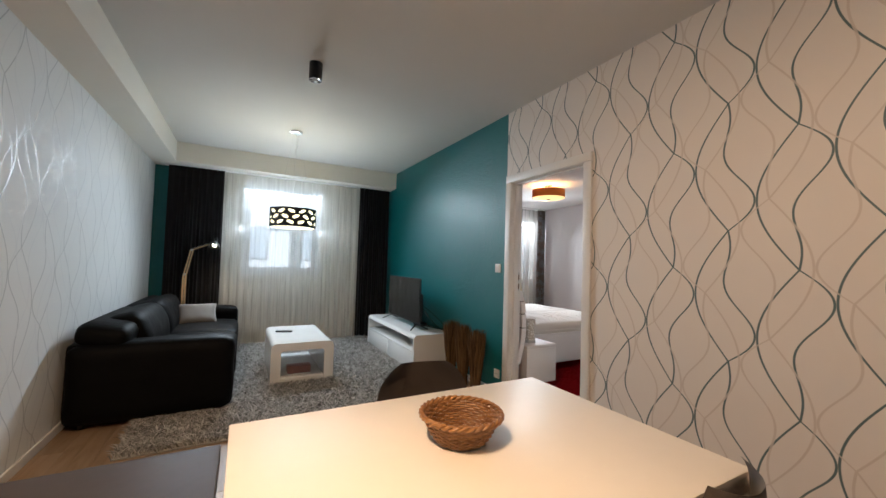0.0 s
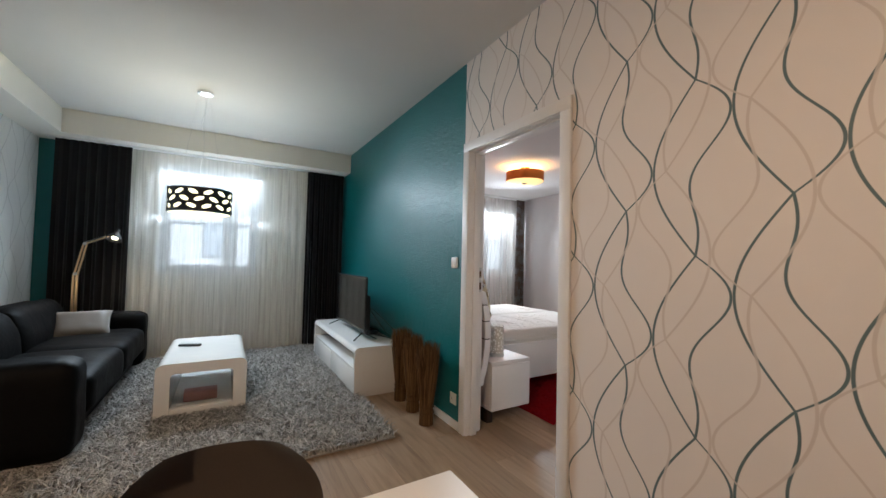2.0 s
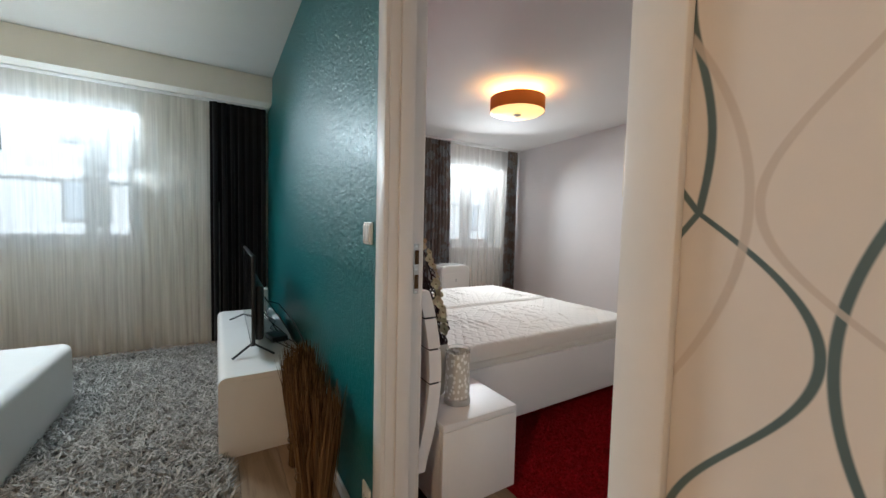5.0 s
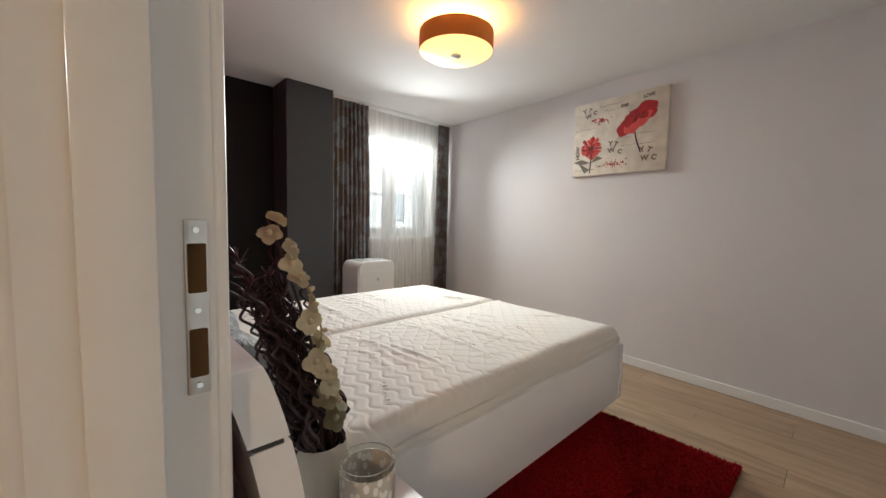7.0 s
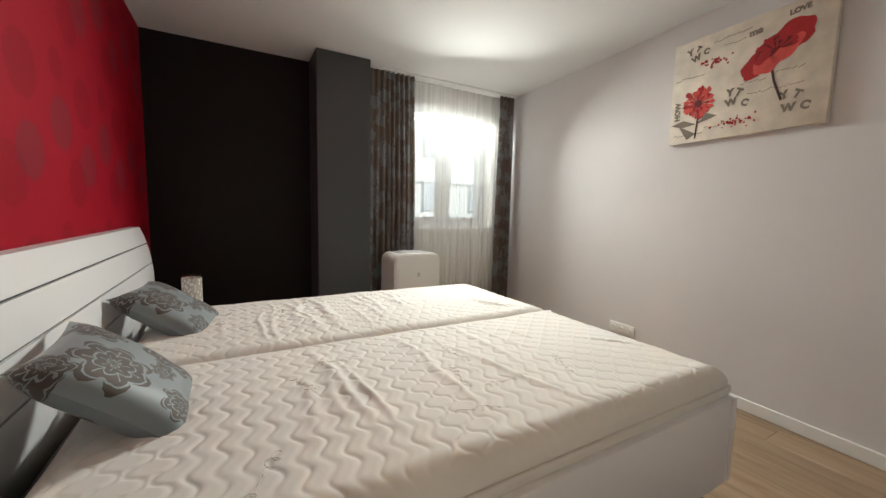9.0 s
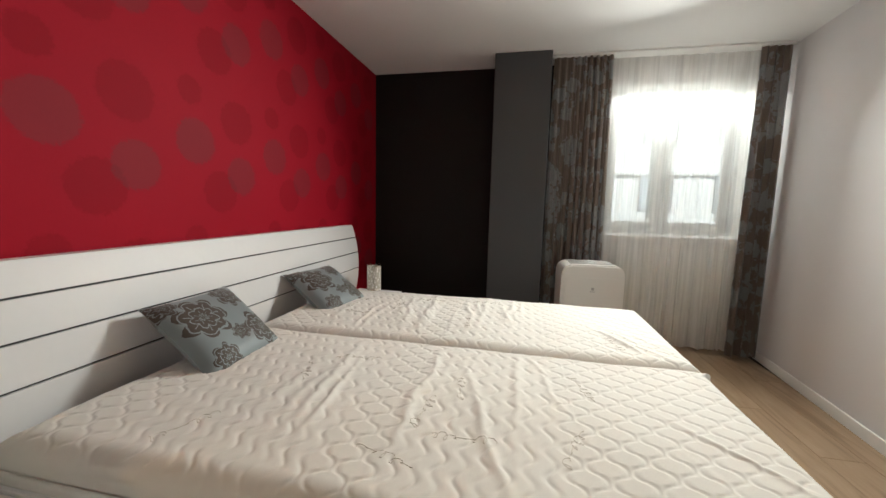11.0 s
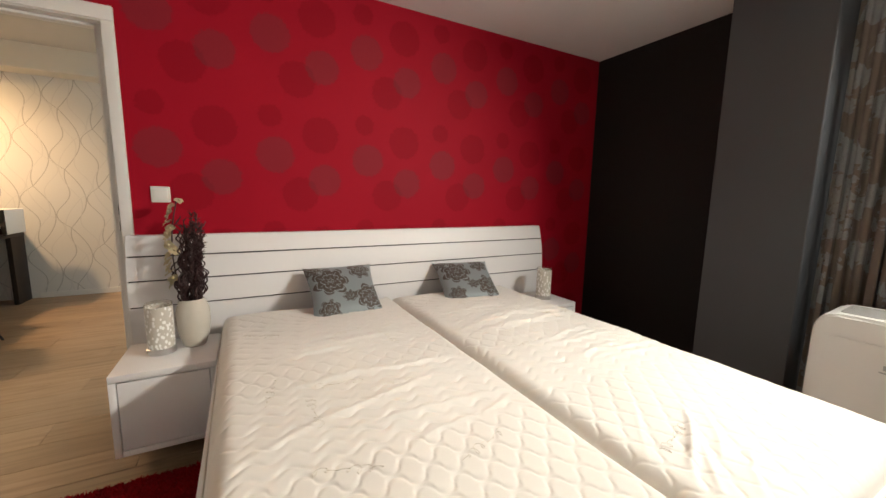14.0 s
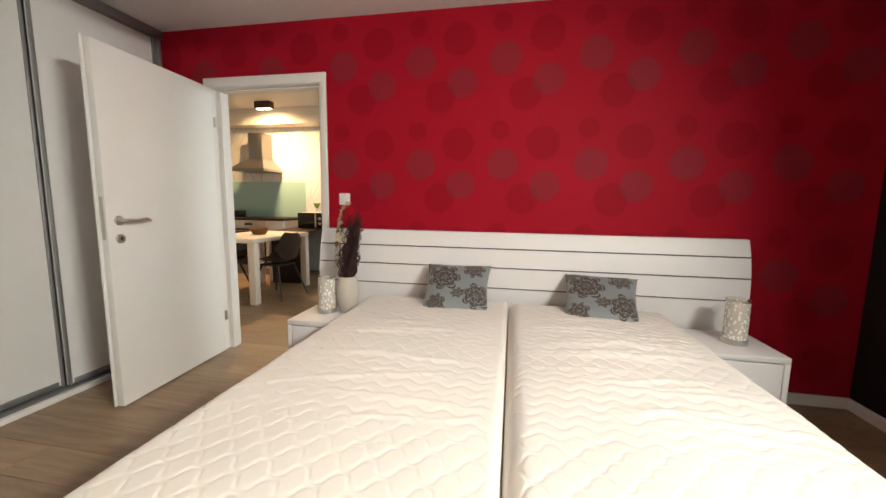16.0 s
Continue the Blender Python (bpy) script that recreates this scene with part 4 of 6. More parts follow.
def coffee_table():
    """A gloss tube with round shoulders, open at both ends, with a shelf of glass."""
    X0, X1, Y0, Y1, H = 0.355, 0.935, 3.92, 4.90, 0.41
    d = thing("coffee_table", "white gloss coffee table with open ends and rounded shoulders", "coffee table", ((X0 + X1) / 2, (Y0 + Y1) / 2, 0.028))
    w, l = (X1 - X0) / 2, (Y1 - Y0) / 2
    H -= 0.028

    def arch(w, h, r):
        pts = [(-w, 0), (-w, h - r)] + [(-w + r - r * math.cos(radians(90 * k / 8)), h - r + r * math.sin(radians(90 * k / 8))) for k in range(1, 9)]
        return pts + [(-x, z) for x, z in pts[::-1][0:]]

    o, i = arch(w, H, 0.05), arch(w - 0.09, H - 0.075, 0.03)
    b = bmesh.new()
    vo = [[b.verts.new((x, y, z)) for x, z in o] for y in (-l, l)]
    vi = [[b.verts.new((x, y, z)) for x, z in i] for y in (-l, l)]
    n = len(o)
    for k in range(n - 1):
        b.faces.new((vo[0][k], vo[0][k + 1], vo[1][k + 1], vo[1][k]))
        b.faces.new((vi[0][k], vi[0][k + 1], vi[1][k + 1], vi[1][k]))
        for s in (0, 1):
            b.faces.new((vo[s][k], vo[s][k + 1], vi[s][k + 1], vi[s][k]))
    for k in (0, n - 1):
        b.faces.new((vo[0][k], vo[1][k], vi[1][k], vi[0][k]))
    part("body", b, GLOSS, d)
    part("shelf", box(-w + 0.0905, w - 0.0905, -l + 0.002, l - 0.002, 0.0, 0.055, 0.005), GLOSS, d)
    part("glass_panel", box(-w + 0.091, w - 0.091, -l + 0.05, -l + 0.056, 0.056, H - 0.076), glass("clear_glass", (0.95, 0.98, 1.0)), d, "clear glass panel")
    return X0, Y0


coffee_table()
solo("storage_box", box(-0.11, 0.11, -0.06, 0.06, 0, 0.07, 0.006), plain("rose_card", (0.42, 0.20, 0.18), 0.6), "rose coloured box on the table's shelf", "box", (0.63, 4.10, 0.0835))
r = thing("remote_control", "black remote control on the coffee table", "remote control", (0.52, 4.52, 0.411), 72)
part("case", box(-0.022, 0.022, -0.085, 0.085, 0, 0.018, 0.006), BLACK, r)
for k in range(5):
    for j in range(3):
        part("button", box(-0.015 + 0.0115 * j, -0.008 + 0.0115 * j, -0.06 + 0.022 * k, -0.052 + 0.022 * k, 0.0182, 0.0195), GREYPLASTIC, r)


def tv_unit():
    """Low board: open shelf over two drawers, on a recessed plinth."""
    X0, X1, Y0, Y1, H = 1.745, 2.19, 3.75, 5.40, 0.430
    d = thing("tv_unit", "white gloss low media cabinet with open shelf and drawers", "media cabinet", (0, 0, 0))
    part("plinth", box(X0 + 0.01, X1 - 0.01, Y0 + 0.01, Y1 - 0.01, 0.0, 0.035), GLOSS, d)
    R = 0.042
    bend = [(X0 + R - R * math.cos(radians(15 * k)), H - R + R * math.sin(radians(15 * k))) for k in range(7)]
    inner = [(X0 + R - (R - 0.03) * math.cos(radians(15 * k)), H - R + (R - 0.03) * math.sin(radians(15 * k))) for k in range(6, -1, -1)]
    part("top", prism(bend + [(X1, H), (X1, H - 0.03)] + inner, Y0 + 0.001, Y1 - 0.001, "y"), GLOSS, d)
    for y in (Y0, Y1 - 0.03):
        part("side", prism([(X0 + 0.001, 0.036), (X1, 0.036), (X1, H - 0.031)] + inner[0:] + [(X0 + 0.001, H - R)], y, y + 0.03, "y"), GLOSS, d)
    part("shelf", box(X0 + 0.004, X1, Y0 + 0.031, Y1 - 0.031, 0.235, 0.255, 0.002), GLOSS, d)
    part("back", box(X1 - 0.012, X1, Y0 + 0.031, Y1 - 0.031, 0.256, H - 0.031), GLOSS, d)
    part("carcass", box(X0 + 0.03, X1, Y0 + 0.031, Y1 - 0.031, 0.036, 0.234), GLOSS, d)
    m = (Y0 + Y1) / 2
    for a, c in ((Y0 + 0.033, m - 0.002), (m + 0.002, Y1 - 0.033)):
        part("drawer_front", box(X0 + 0.002, X0 + 0.028, a, c, 0.04, 0.232, 0.003), GLOSS, d)


tv_unit()


def television():
    d = thing("television", "black flat television on two splayed feet", "television", (1.925, 4.535, 0.431), -0.8)
    part("case", box(0.0, 0.018, -0.53, 0.53, 0.068, 0.60, 0.004), BLACK, d)
    part("screen", box(-0.0025, 0.001, -0.521, 0.521, 0.080, 0.592), SCREEN, d)
    part("back_bulge", box(0.017, 0.068, -0.49, 0.49, 0.085, 0.42, 0.02), BLACK, d)
    part("lower_strip", box(-0.004, 0.002, -0.529, 0.529, 0.067, 0.0795, 0.001), BLACK, d)
    for y in (-0.43, 0.43):
        out = 0.05 if y > 0 else -0.09
        b = tube([(0.008, y, 0.085), (0.008, y, 0.060), (-0.10, y + out, 0.007)], 0.007, 6)
        tube([(0.008, y, 0.060), (0.12, y + out, 0.007)], 0.007, 6, bm=b)
        part("foot", b, BLACK, d)


television()
solo("tv_box", box(-0.05, 0.05, -0.08, 0.08, 0, 0.035, 0.005), BLACK, "small black receiver box on the media cabinet", "receiver", (2.09, 4.34, 0.431), 10)
rt = thing("router", "white upright router behind the television", "router", (2.106, 5.20, 0.431))
part("case", box(-0.02, 0.02, -0.07, 0.07, 0, 0.217, 0.008), PLASTIC, rt)
part("front_strip", box(-0.021, 0.0, -0.0705, -0.066, 0.03, 0.16, 0.001), GREYPLASTIC, rt)
for pts in ([(2.03, 4.35, 0.70), (2.10, 4.30, 0.68), (2.16, 4.15, 0.60), (2.19, 3.95, 0.52), (2.206, 3.80, 0.40), (2.206, 3.75, 0.20), (2.206, 3.75, 0.06)],
            [(2.106, 5.12, 0.47), (2.11, 5.0, 0.442), (2.14, 4.8, 0.442), (2.08, 4.6, 0.442), (2.12, 4.42, 0.44), (2.18, 4.2, 0.435)],
            [(2.04, 4.34, 0.442), (2.12, 4.1, 0.442), (2.18, 3.95, 0.44), (2.2, 3.85, 0.47)],
            [(2.01, 4.25, 0.74), (2.06, 4.21, 0.66), (2.13, 4.17, 0.55), (2.16, 4.05, 0.47), (2.196, 3.90, 0.441), (2.208, 3.78, 0.33), (2.209, 3.70, 0.12)],
            [(2.01, 4.42, 0.62), (2.06, 4.40, 0.55), (2.09, 4.37, 0.49), (2.10, 4.36, 0.478)],
            [(2.01, 4.5, 0.58), (2.09, 4.47, 0.50), (2.16, 4.35, 0.443), (2.12, 4.2, 0.441), (2.16, 4.02, 0.441), (2.206, 3.82, 0.436), (2.2085, 3.72, 0.25)]):
    solo("cable", tube(pts, 0.0035, 6), BLACK, "black cable hanging behind the television", "cable")


def grass_bundle(x, y, h, seed):
    rnd = random.Random(seed)
    d = thing("dried_grass_bundle", "bound bundle of brown dried grass standing on the floor", "dried grass", (x, y, 0), group="grass bundles")
    b = bmesh.new()
    for k in range(520):
        a, q = rnd.uniform(0, 6.283), math.sqrt(rnd.random())
        r0, r1 = 0.052 * q, (0.064 + 0.02 * rnd.random()) * q
        hh = h * rnd.uniform(0.80, 1.0)
        a2 = a + rnd.uniform(-0.5, 0.5)
        pts = [(r0 * math.cos(a), r0 * math.sin(a), 0.0), (0.9 * r0 * math.cos(a), 0.9 * r0 * math.sin(a), 0.2 * hh), (r1 * math.cos(a2), r1 * math.sin(a2), 0.7 * hh), (1.2 * r1 * math.cos(a2) + rnd.gauss(0, 0.012), 1.2 * r1 * math.sin(a2) + rnd.gauss(0, 0.012), hh)]
        prev = None
        for p, wd in zip(pts, (0.0035, 0.004, 0.0052, 0.0008)):
            t = Vector((-math.sin(a), math.cos(a), 0)) * wd
            o = Vector((math.cos(a), math.sin(a), 0)) * wd * 0.6
            cur = [b.verts.new(Vector(p) + t), b.verts.new(Vector(p) - t), b.verts.new(Vector(p) + o)]
            if prev:
                for i in range(3):
                    b.faces.new((prev[i], prev[(i + 1) % 3], cur[(i + 1) % 3], cur[i]))
            prev = cur
    tagged(part("stalks", b, STRAW, d, smooth=False), kind="stuff")
    for z in (0.09, 0.13):
        part("twine", tube([(0.055 * math.cos(t / 24 * 6.2832), 0.055 * math.sin(t / 24 * 6.2832), z) for t in range(25)], 0.003, 5), STRAW, d)


for x, y, h, s in ((2.10, 3.56, 0.62, 1), (2.09, 3.30, 0.62, 2), (2.075, 3.04, 0.61, 3)):
    grass_bundle(x, y, h, s)


def rug(name, x0, x1, y0, y1, count, length, mats, label, lean, seed, width):
    """A pile of many single tufts on a backing."""
    rnd = np.random.default_rng(seed)
    d = thing(name, label, "rug", (0, 0, 0))
    part("backing", box(x0, x1, y0, y1, 0.001, 0.012, 0.004), mats, d)
    p = np.stack([rnd.uniform(x0, x1, count), rnd.uniform(y0, y1, count), np.full(count, 0.010)], 1)
    a, h = rnd.uniform(0, 2 * np.pi, count), length * rnd.uniform(0.6, 1.15, count)
    tilt = 2.5 * np.sin(31 * p[:, 0] + 3 * np.sin(17 * p[:, 1])) + 2.5 * np.cos(28 * p[:, 1] + 3 * np.sin(19 * p[:, 0])) + rnd.uniform(-2.0, 2.0, count)
    side = np.stack([np.cos(a), np.sin(a), np.zeros(count)], 1) * width
    out = np.stack([-np.sin(a), np.cos(a), np.zeros(count)], 1) * width * 0.8
    tip = p + np.stack([np.cos(tilt) * lean * h, np.sin(tilt) * lean * h, h * 0.9], 1)
    mid = p + np.stack([np.cos(tilt) * lean * 0.3 * h, np.sin(tilt) * lean * 0.3 * h, h * 0.6], 1)
    v = np.stack([p - side, p + side, p + out, mid - side * 1.2, mid + side * 1.2, mid + out * 1.2, tip], 1).reshape(-1, 3)
    f = np.array([[0, 1, 4, 3], [1, 2, 5, 4], [2, 0, 3, 5]])
    g = np.array([[3, 4, 6], [4, 5, 6], [5, 3, 6]])
    base = 7 * np.arange(count)[:, None, None]
    faces = (f[None] + base).reshape(-1, 4).tolist() + (g[None] + base).reshape(-1, 3).tolist()
    me = bpy.data.meshes.new("pile")
    me.from_pydata(v.tolist(), [], faces)
    me.materials.append(mats)
    ob = new("pile", me)
    ob.parent = d
    return tagged(ob, kind="stuff")


rug("shag_rug", -0.55, 1.79, 2.94, 5.82, 56000, 0.052, RUG, "light and dark grey shaggy rug", 1.05, 4, 0.0048)


def plate(name, x, y, z, face, gangs, label, kind):
    """A wall plate: rocker switches or a socket; face is the way it looks."""
    d = thing(name, label, kind, (x, y, z), face)
    w = 0.081 + 0.071 * (gangs - 1) if kind == "socket" else 0.081
    part("frame", box(-w / 2, w / 2, -0.009, 0, -0.0405, 0.0405, 0.004), PLASTIC, d)
    if kind == "socket":
        for k in range(gangs):
            c = -w / 2 + 0.0405 + 0.071 * k
            part("well", lathe([(0.021, 0.0), (0.021, -0.004), (0.018, -0.0035), (0.017, 0.001), (0, 0.001)], 24), PLASTIC, d, at=pose(c, -0.0105, 0, 90, 0, 0))
            for o in (-0.0095, 0.0095):
                part("hole", lathe([(0, 0), (0.0028, 0), (0.0028, -0.001), (0, -0.001)], 10), BLACK, d, at=pose(c + o, -0.0125, 0, 90, 0, 0))
    else:
        g = 0.062 / gangs
        for k in range(gangs):
            part("rocker", box(-0.031 + g * k + 0.0006, -0.031 + g * (k + 1) - 0.0006, -0.0135, -0.0085, -0.031, 0.031, 0.002), PLASTIC, d)
    return d


plate("light_switch", PL, 2.925, 1.19, -90, 2, "white double light switch on teal wall", "switch")
plate("wall_socket", PL, 2.905, 0.205, -90, 1, "white socket near the floor on teal wall", "socket")


def dining_table():
    X0, X1, Y0, Y1, H = 0.07, 1.195, 0.52, 1.30, 0.75
    d = thing("dining_table", "white lacquered dining table with square legs", "table", (X0, Y0, 0))
    w, l = X1 - X0, Y1 - Y0
    part("tabletop", box(0, w, 0, l, H - 0.05, H, 0.003), TABLE_WHITE, d)
    for x in (0, w - 0.085):
        for y in (0, l - 0.085):
            part("leg", box(x + 0.001, x + 0.085, y + 0.001, y + 0.084, 0, H - 0.051, 0.003), TABLE_WHITE, d)


dining_table()


def bowl():
    d = thing("wicker_bowl", "round brown wicker bread basket on the table", "basket", (0.625, 0.95, 0.751))
    b = bmesh.new()
    for k in range(11):
        z = 0.005 + 0.0058 * k
        r = 0.062 + 0.045 * (z / 0.08) ** 0.7
        tube([((r + 0.0028 * math.cos(9 * t * 2 * math.pi / 72 * 2 + math.pi * k)) * math.cos(t * 2 * math.pi / 72), (r + 0.0028 * math.cos(9 * t * 2 * math.pi / 72 * 2 + math.pi * k)) * math.sin(t * 2 * math.pi / 72), z) for t in range(73)], 0.0036, 6, bm=b)
    part("weave", b, WICKER, d)
    b = bmesh.new()
    for k in range(36):
        a = 2 * math.pi * k / 36
        tube([((0.062 + 0.045 * (z / 0.08) ** 0.7) * math.cos(a), (0.062 + 0.045 * (z / 0.08) ** 0.7) * math.sin(a), z) for z in (0.002, 0.018, 0.034, 0.05, 0.068)], 0.0022, 5, bm=b)
    part("ribs", b, WICKER, d)
    b = bmesh.new()
    for ph in (0, math.pi):
        tube([((0.108 + 0.004 * math.cos(t * 0.9 + ph)) * math.cos(t * 2 * math.pi / 120), (0.108 + 0.004 * math.cos(t * 0.9 + ph)) * math.sin(t * 2 * math.pi / 120), 0.070 + 0.004 * math.sin(t * 0.9 + ph)) for t in range(121)], 0.005, 6, bm=b)
    part("rim", b, WICKER, d)
    part("bottom", lathe([(0, 0.0), (0.066, 0.0), (0.064, 0.005), (0, 0.004)], 32), WICKER, d)


bowl()


def shell_chair():
    """A padded one-piece shell on four thin splayed legs."""
    d = thing("dining_chair", "dark grey-brown upholstered shell chair with black legs", "chair", (0, 0, 0), group="chairs at the table")

    def at(u, v):
        a = 2 * u - 1
        w = 0.195 - 0.015 * v + 0.02 * math.sin(math.pi * v)
        k = v * 1.0
        if v < 0.5:
            y, z = -0.22 + 0.42 * (v / 0.5), 0.455 - 0.02 * math.sin(math.pi * v / 0.5) + 0.03 * max(0, v - 0.4) * 4
        else:
            s = (v - 0.5) / 0.5
            y, z = 0.20 + 0.075 * s + 0.02 * math.sin(math.pi * s), 0.467 + 0.33 * s
        if v > 0.8:
            w *= math.sqrt(max(0.02, 1 - ((v - 0.8) / 0.24) ** 2))
        if v < 0.12:
            w *= math.sqrt(max(0.1, 1 - ((0.12 - v) / 0.17) ** 2))
        curl = 0.085 * abs(a) ** 2.6
        mid = math.exp(-((v - 0.5) / 0.22) ** 2)
        return (w * a, y - curl * (0.9 if v > 0.5 else 0.2) * 0.8, z + curl * (0.6 + 0.8 * mid) * (1 if v < 0.72 else 0.25))

    part("shell", sheet(20, 34, at, 0.022), CHAIR, d)
    part("seat_frame", box(-0.15, 0.15, -0.14, 0.14, 0.395, 0.415, 0.006), BLACK, d)
    for sx in (-1, 1):
        for sy in (-1, 1):
            part("leg", tube([(0.13 * sx, 0.12 * sy, 0.405), (0.225 * sx, 0.25 * sy, 0.0)], [0.013, 0.008], 10), BLACK, d)
    return d


chair = shell_chair()
chair.matrix_basis = pose(0.74, 1.27, 0, 0, 0, -8)
copy_thing(chair, pose(0.965, 0.70, 0, 0, 0, 188))

# ---- kitchen along the west wall ----
def base_unit(name, y0, y1, drawers, label):
    d = thing(name, label, "kitchen unit", (0, 0, 0), group="kitchen units")
    part("body", box(WEST + 0.01, -0.42, y0 + 0.001, y1 - 0.001, 0.10, 0.868), GLOSS, d)
    part("plinth", box(WEST + 0.01, -0.46, y0 + 0.001, y1 - 0.001, 0.0, 0.099), ALU, d)
    z = 0.11
    for hgt in drawers:
        f = part("drawer_front", box(-0.419, -0.40, y0 + 0.003, y1 - 0.003, z, z + hgt - 0.004, 0.002), GLOSS, d)
        if hgt > 0.05:
            part("handle", tube([(-0.40, y0 + 0.10, z + hgt - 0.05), (-0.375, y0 + 0.10, z + hgt - 0.05), (-0.375, y1 - 0.10, z + hgt - 0.05), (-0.40, y1 - 0.10, z + hgt - 0.05)], 0.005, 8), METAL, f)
        z += hgt
    return d


base_unit("kitchen_cabinet", 0.28, 0.60, (0.31, 0.31, 0.14), "white gloss kitchen drawer unit")
base_unit("kitchen_cabinet", -1.0, -0.32, (0.62, 0.14), "white gloss kitchen cabinet")


def oven():
    d = thing("oven", "built-in steel oven with dark glass door", "oven", (0, 0, 0))
    part("body", box(WEST + 0.01, -0.42, -0.319, 0.279, 0.10, 0.868), ALU, d)
    part("plinth", box(WEST + 0.01, -0.46, -0.319, 0.279, 0, 0.099), ALU, d)
    dr = part("oven_door", box(-0.419, -0.398, -0.316, 0.276, 0.15, 0.735, 0.003), SCREEN, d)
    part("handle", tube([(-0.398, -0.26, 0.70), (-0.36, -0.26, 0.70), (-0.36, 0.22, 0.70), (-0.398, 0.22, 0.70)], 0.008, 8), METAL, dr)
    c = part("control_panel", box(-0.419, -0.398, -0.316, 0.276, 0.74, 0.865, 0.003), METAL, d, "steel control panel")
    part("display", box(-0.3985, -0.3965, -0.08, 0.06, 0.785, 0.83), SCREEN, c)
    for y in (-0.22, 0.18):
        part("knob", lathe([(0, 0), (0.02, 0), (0.018, 0.02), (0, 0.02)], 20), METAL, c, at=pose(-0.398, y, 0.805, 0, 90, 0))


oven()
solo("worktop", box(WEST + 0.002, -0.38, -1.0, 0.62, 0.87, 0.908, 0.003), DARKTOP, "dark wood-grain kitchen worktop", "worktop")
hob = thing("hob", "black glass hob in the worktop", "hob", (0, 0, 0))
part("glass_plate", box(WEST + 0.08, -0.45, -0.31, 0.27, 0.909, 0.914, 0.002), SCREEN, hob)
solo("pot", lathe([(0, 0), (0.09, 0), (0.095, 0.01), (0.095, 0.10), (0.09, 0.10), (0.085, 0.012), (0, 0.012)], 28), BLACK, "black cooking pot on the hob", "pot", (-0.72, -0.42, 0.909))
solo("splashback", box(WEST + 0.001, WEST + 0.007, -1.0, 0.66, 0.909, 1.50), MINT, "mint green glass splashback", "splashback")


def hood():
    d = thing("cooker_hood", "steel chimney cooker hood over the hob", "cooker hood", (WEST, -0.06, 0))
    b = bmesh.new()
    lo = [b.verts.new(p) for p in ((0.001, -0.30, 1.69), (0.48, -0.30, 1.69), (0.48, 0.30, 1.69), (0.001, 0.30, 1.69))]
    hi = [b.verts.new(p) for p in ((0.001, -0.13, 1.86), (0.27, -0.13, 1.86), (0.27, 0.13, 1.86), (0.001, 0.13, 1.86))]
    b.faces.new(lo), b.faces.new(hi)
    for k in range(4):
        b.faces.new((lo[k], lo[(k + 1) % 4], hi[(k + 1) % 4], hi[k]))
    part("canopy", b, HOODSTEEL, d)
    part("rim", box(0.001, 0.483, -0.303, 0.303, 1.645, 1.689, 0.002), HOODSTEEL, d)
    part("chimney", box(0.001, 0.265, -0.125, 0.125, 1.861, 2.27, 0.002), HOODSTEEL, d)


hood()
desk = thing("kitchen_desk", "dark wood-grain desk counter between wall and table", "counter", (0, 0, 0))
part("desktop", box(WEST + 0.002, 0.055, 0.625, 1.185, 0.71, 0.75, 0.003), DARKTOP, desk)
part("end_panel", box(0.01, 0.05, 0.70, 1.18, 0, 0.709, 0.002), DARKTOP, desk)
part("end_panel", box(WEST + 0.002, -0.70, 1.14, 1.18, 0, 0.709, 0.002), DARKTOP, desk)
part("back_panel", box(WEST + 0.01, 0.008, 0.622, 0.64, 0, 0.709), GLOSS, desk, "white back panel")


def microwave():
    d = thing("microwave_oven", "white microwave oven with black front and knobs", "microwave", (-0.42, 1.06, 0.751))
    part("case", box(-0.36, 0, -0.215, 0.215, 0.012, 0.255, 0.008), PLASTIC, d)
    f = part("front", box(0.001, 0.016, -0.214, 0.214, 0.014, 0.253, 0.004), SCREEN, d, "black glass front")
    part("handle", box(0.016, 0.034, 0.075, 0.10, 0.03, 0.24, 0.006), METAL, f)
    for z in (0.09, 0.165):
        part("knob", lathe([(0, 0), (0.024, 0), (0.02, 0.018), (0, 0.018)], 20), METAL, f, at=pose(0.0165, 0.155, z, 0, 90, 0))
    for x in (-0.32, -0.04):
        for y in (-0.18, 0.18):
            part("foot", lathe([(0, 0), (0.012, 0), (0.012, 0.0125), (0, 0.0125)], 10, (x, y, 0)), BLACK, d)


microwave()
pp = thing("potted_plant", "small green plant in a white pot on the microwave", "plant", (-0.68, 1.02, 1.007))
part("pot", lathe([(0, 0), (0.028, 0), (0.036, 0.06), (0.033, 0.06), (0.03, 0.05), (0, 0.05)], 20), PLASTIC, pp)
for k in range(7):
    a = 0.9 * k
    part("leaf", sheet(4, 8, lambda u, v: (math.cos(a) * (0.01 + 0.05 * v) - math.sin(a) * (u - 0.5) * 0.05 * math.sin(math.pi * min(1, v * 0.9 + 0.1)), math.sin(a) * (0.01 + 0.05 * v) + math.cos(a) * (u - 0.5) * 0.05 * math.sin(math.pi * min(1, v * 0.9 + 0.1)), 0.05 + 0.11 * v - 0.02 * v * v + 0.02 * abs(u - 0.5)), 0.001), GREEN, pp)
kl = thing("ceiling_spotlight", "square black and copper double spotlight, lit", "spotlight", (-0.35, 0.39, 0))
part("body", box(-0.055, 0.055, -0.13, 0.13, HL - 0.10, HL, 0.004), plain("copper_black", (0.10, 0.045, 0.025), 0.35, 0.6), kl)
for y in (-0.07, 0.07):
    part("lens", lathe([(0, HL - 0.112), (0.042, HL - 0.108), (0.046, HL - 0.1), (0, HL - 0.1)], 24, (0, y, 0)), BULB, kl, "glowing lens")

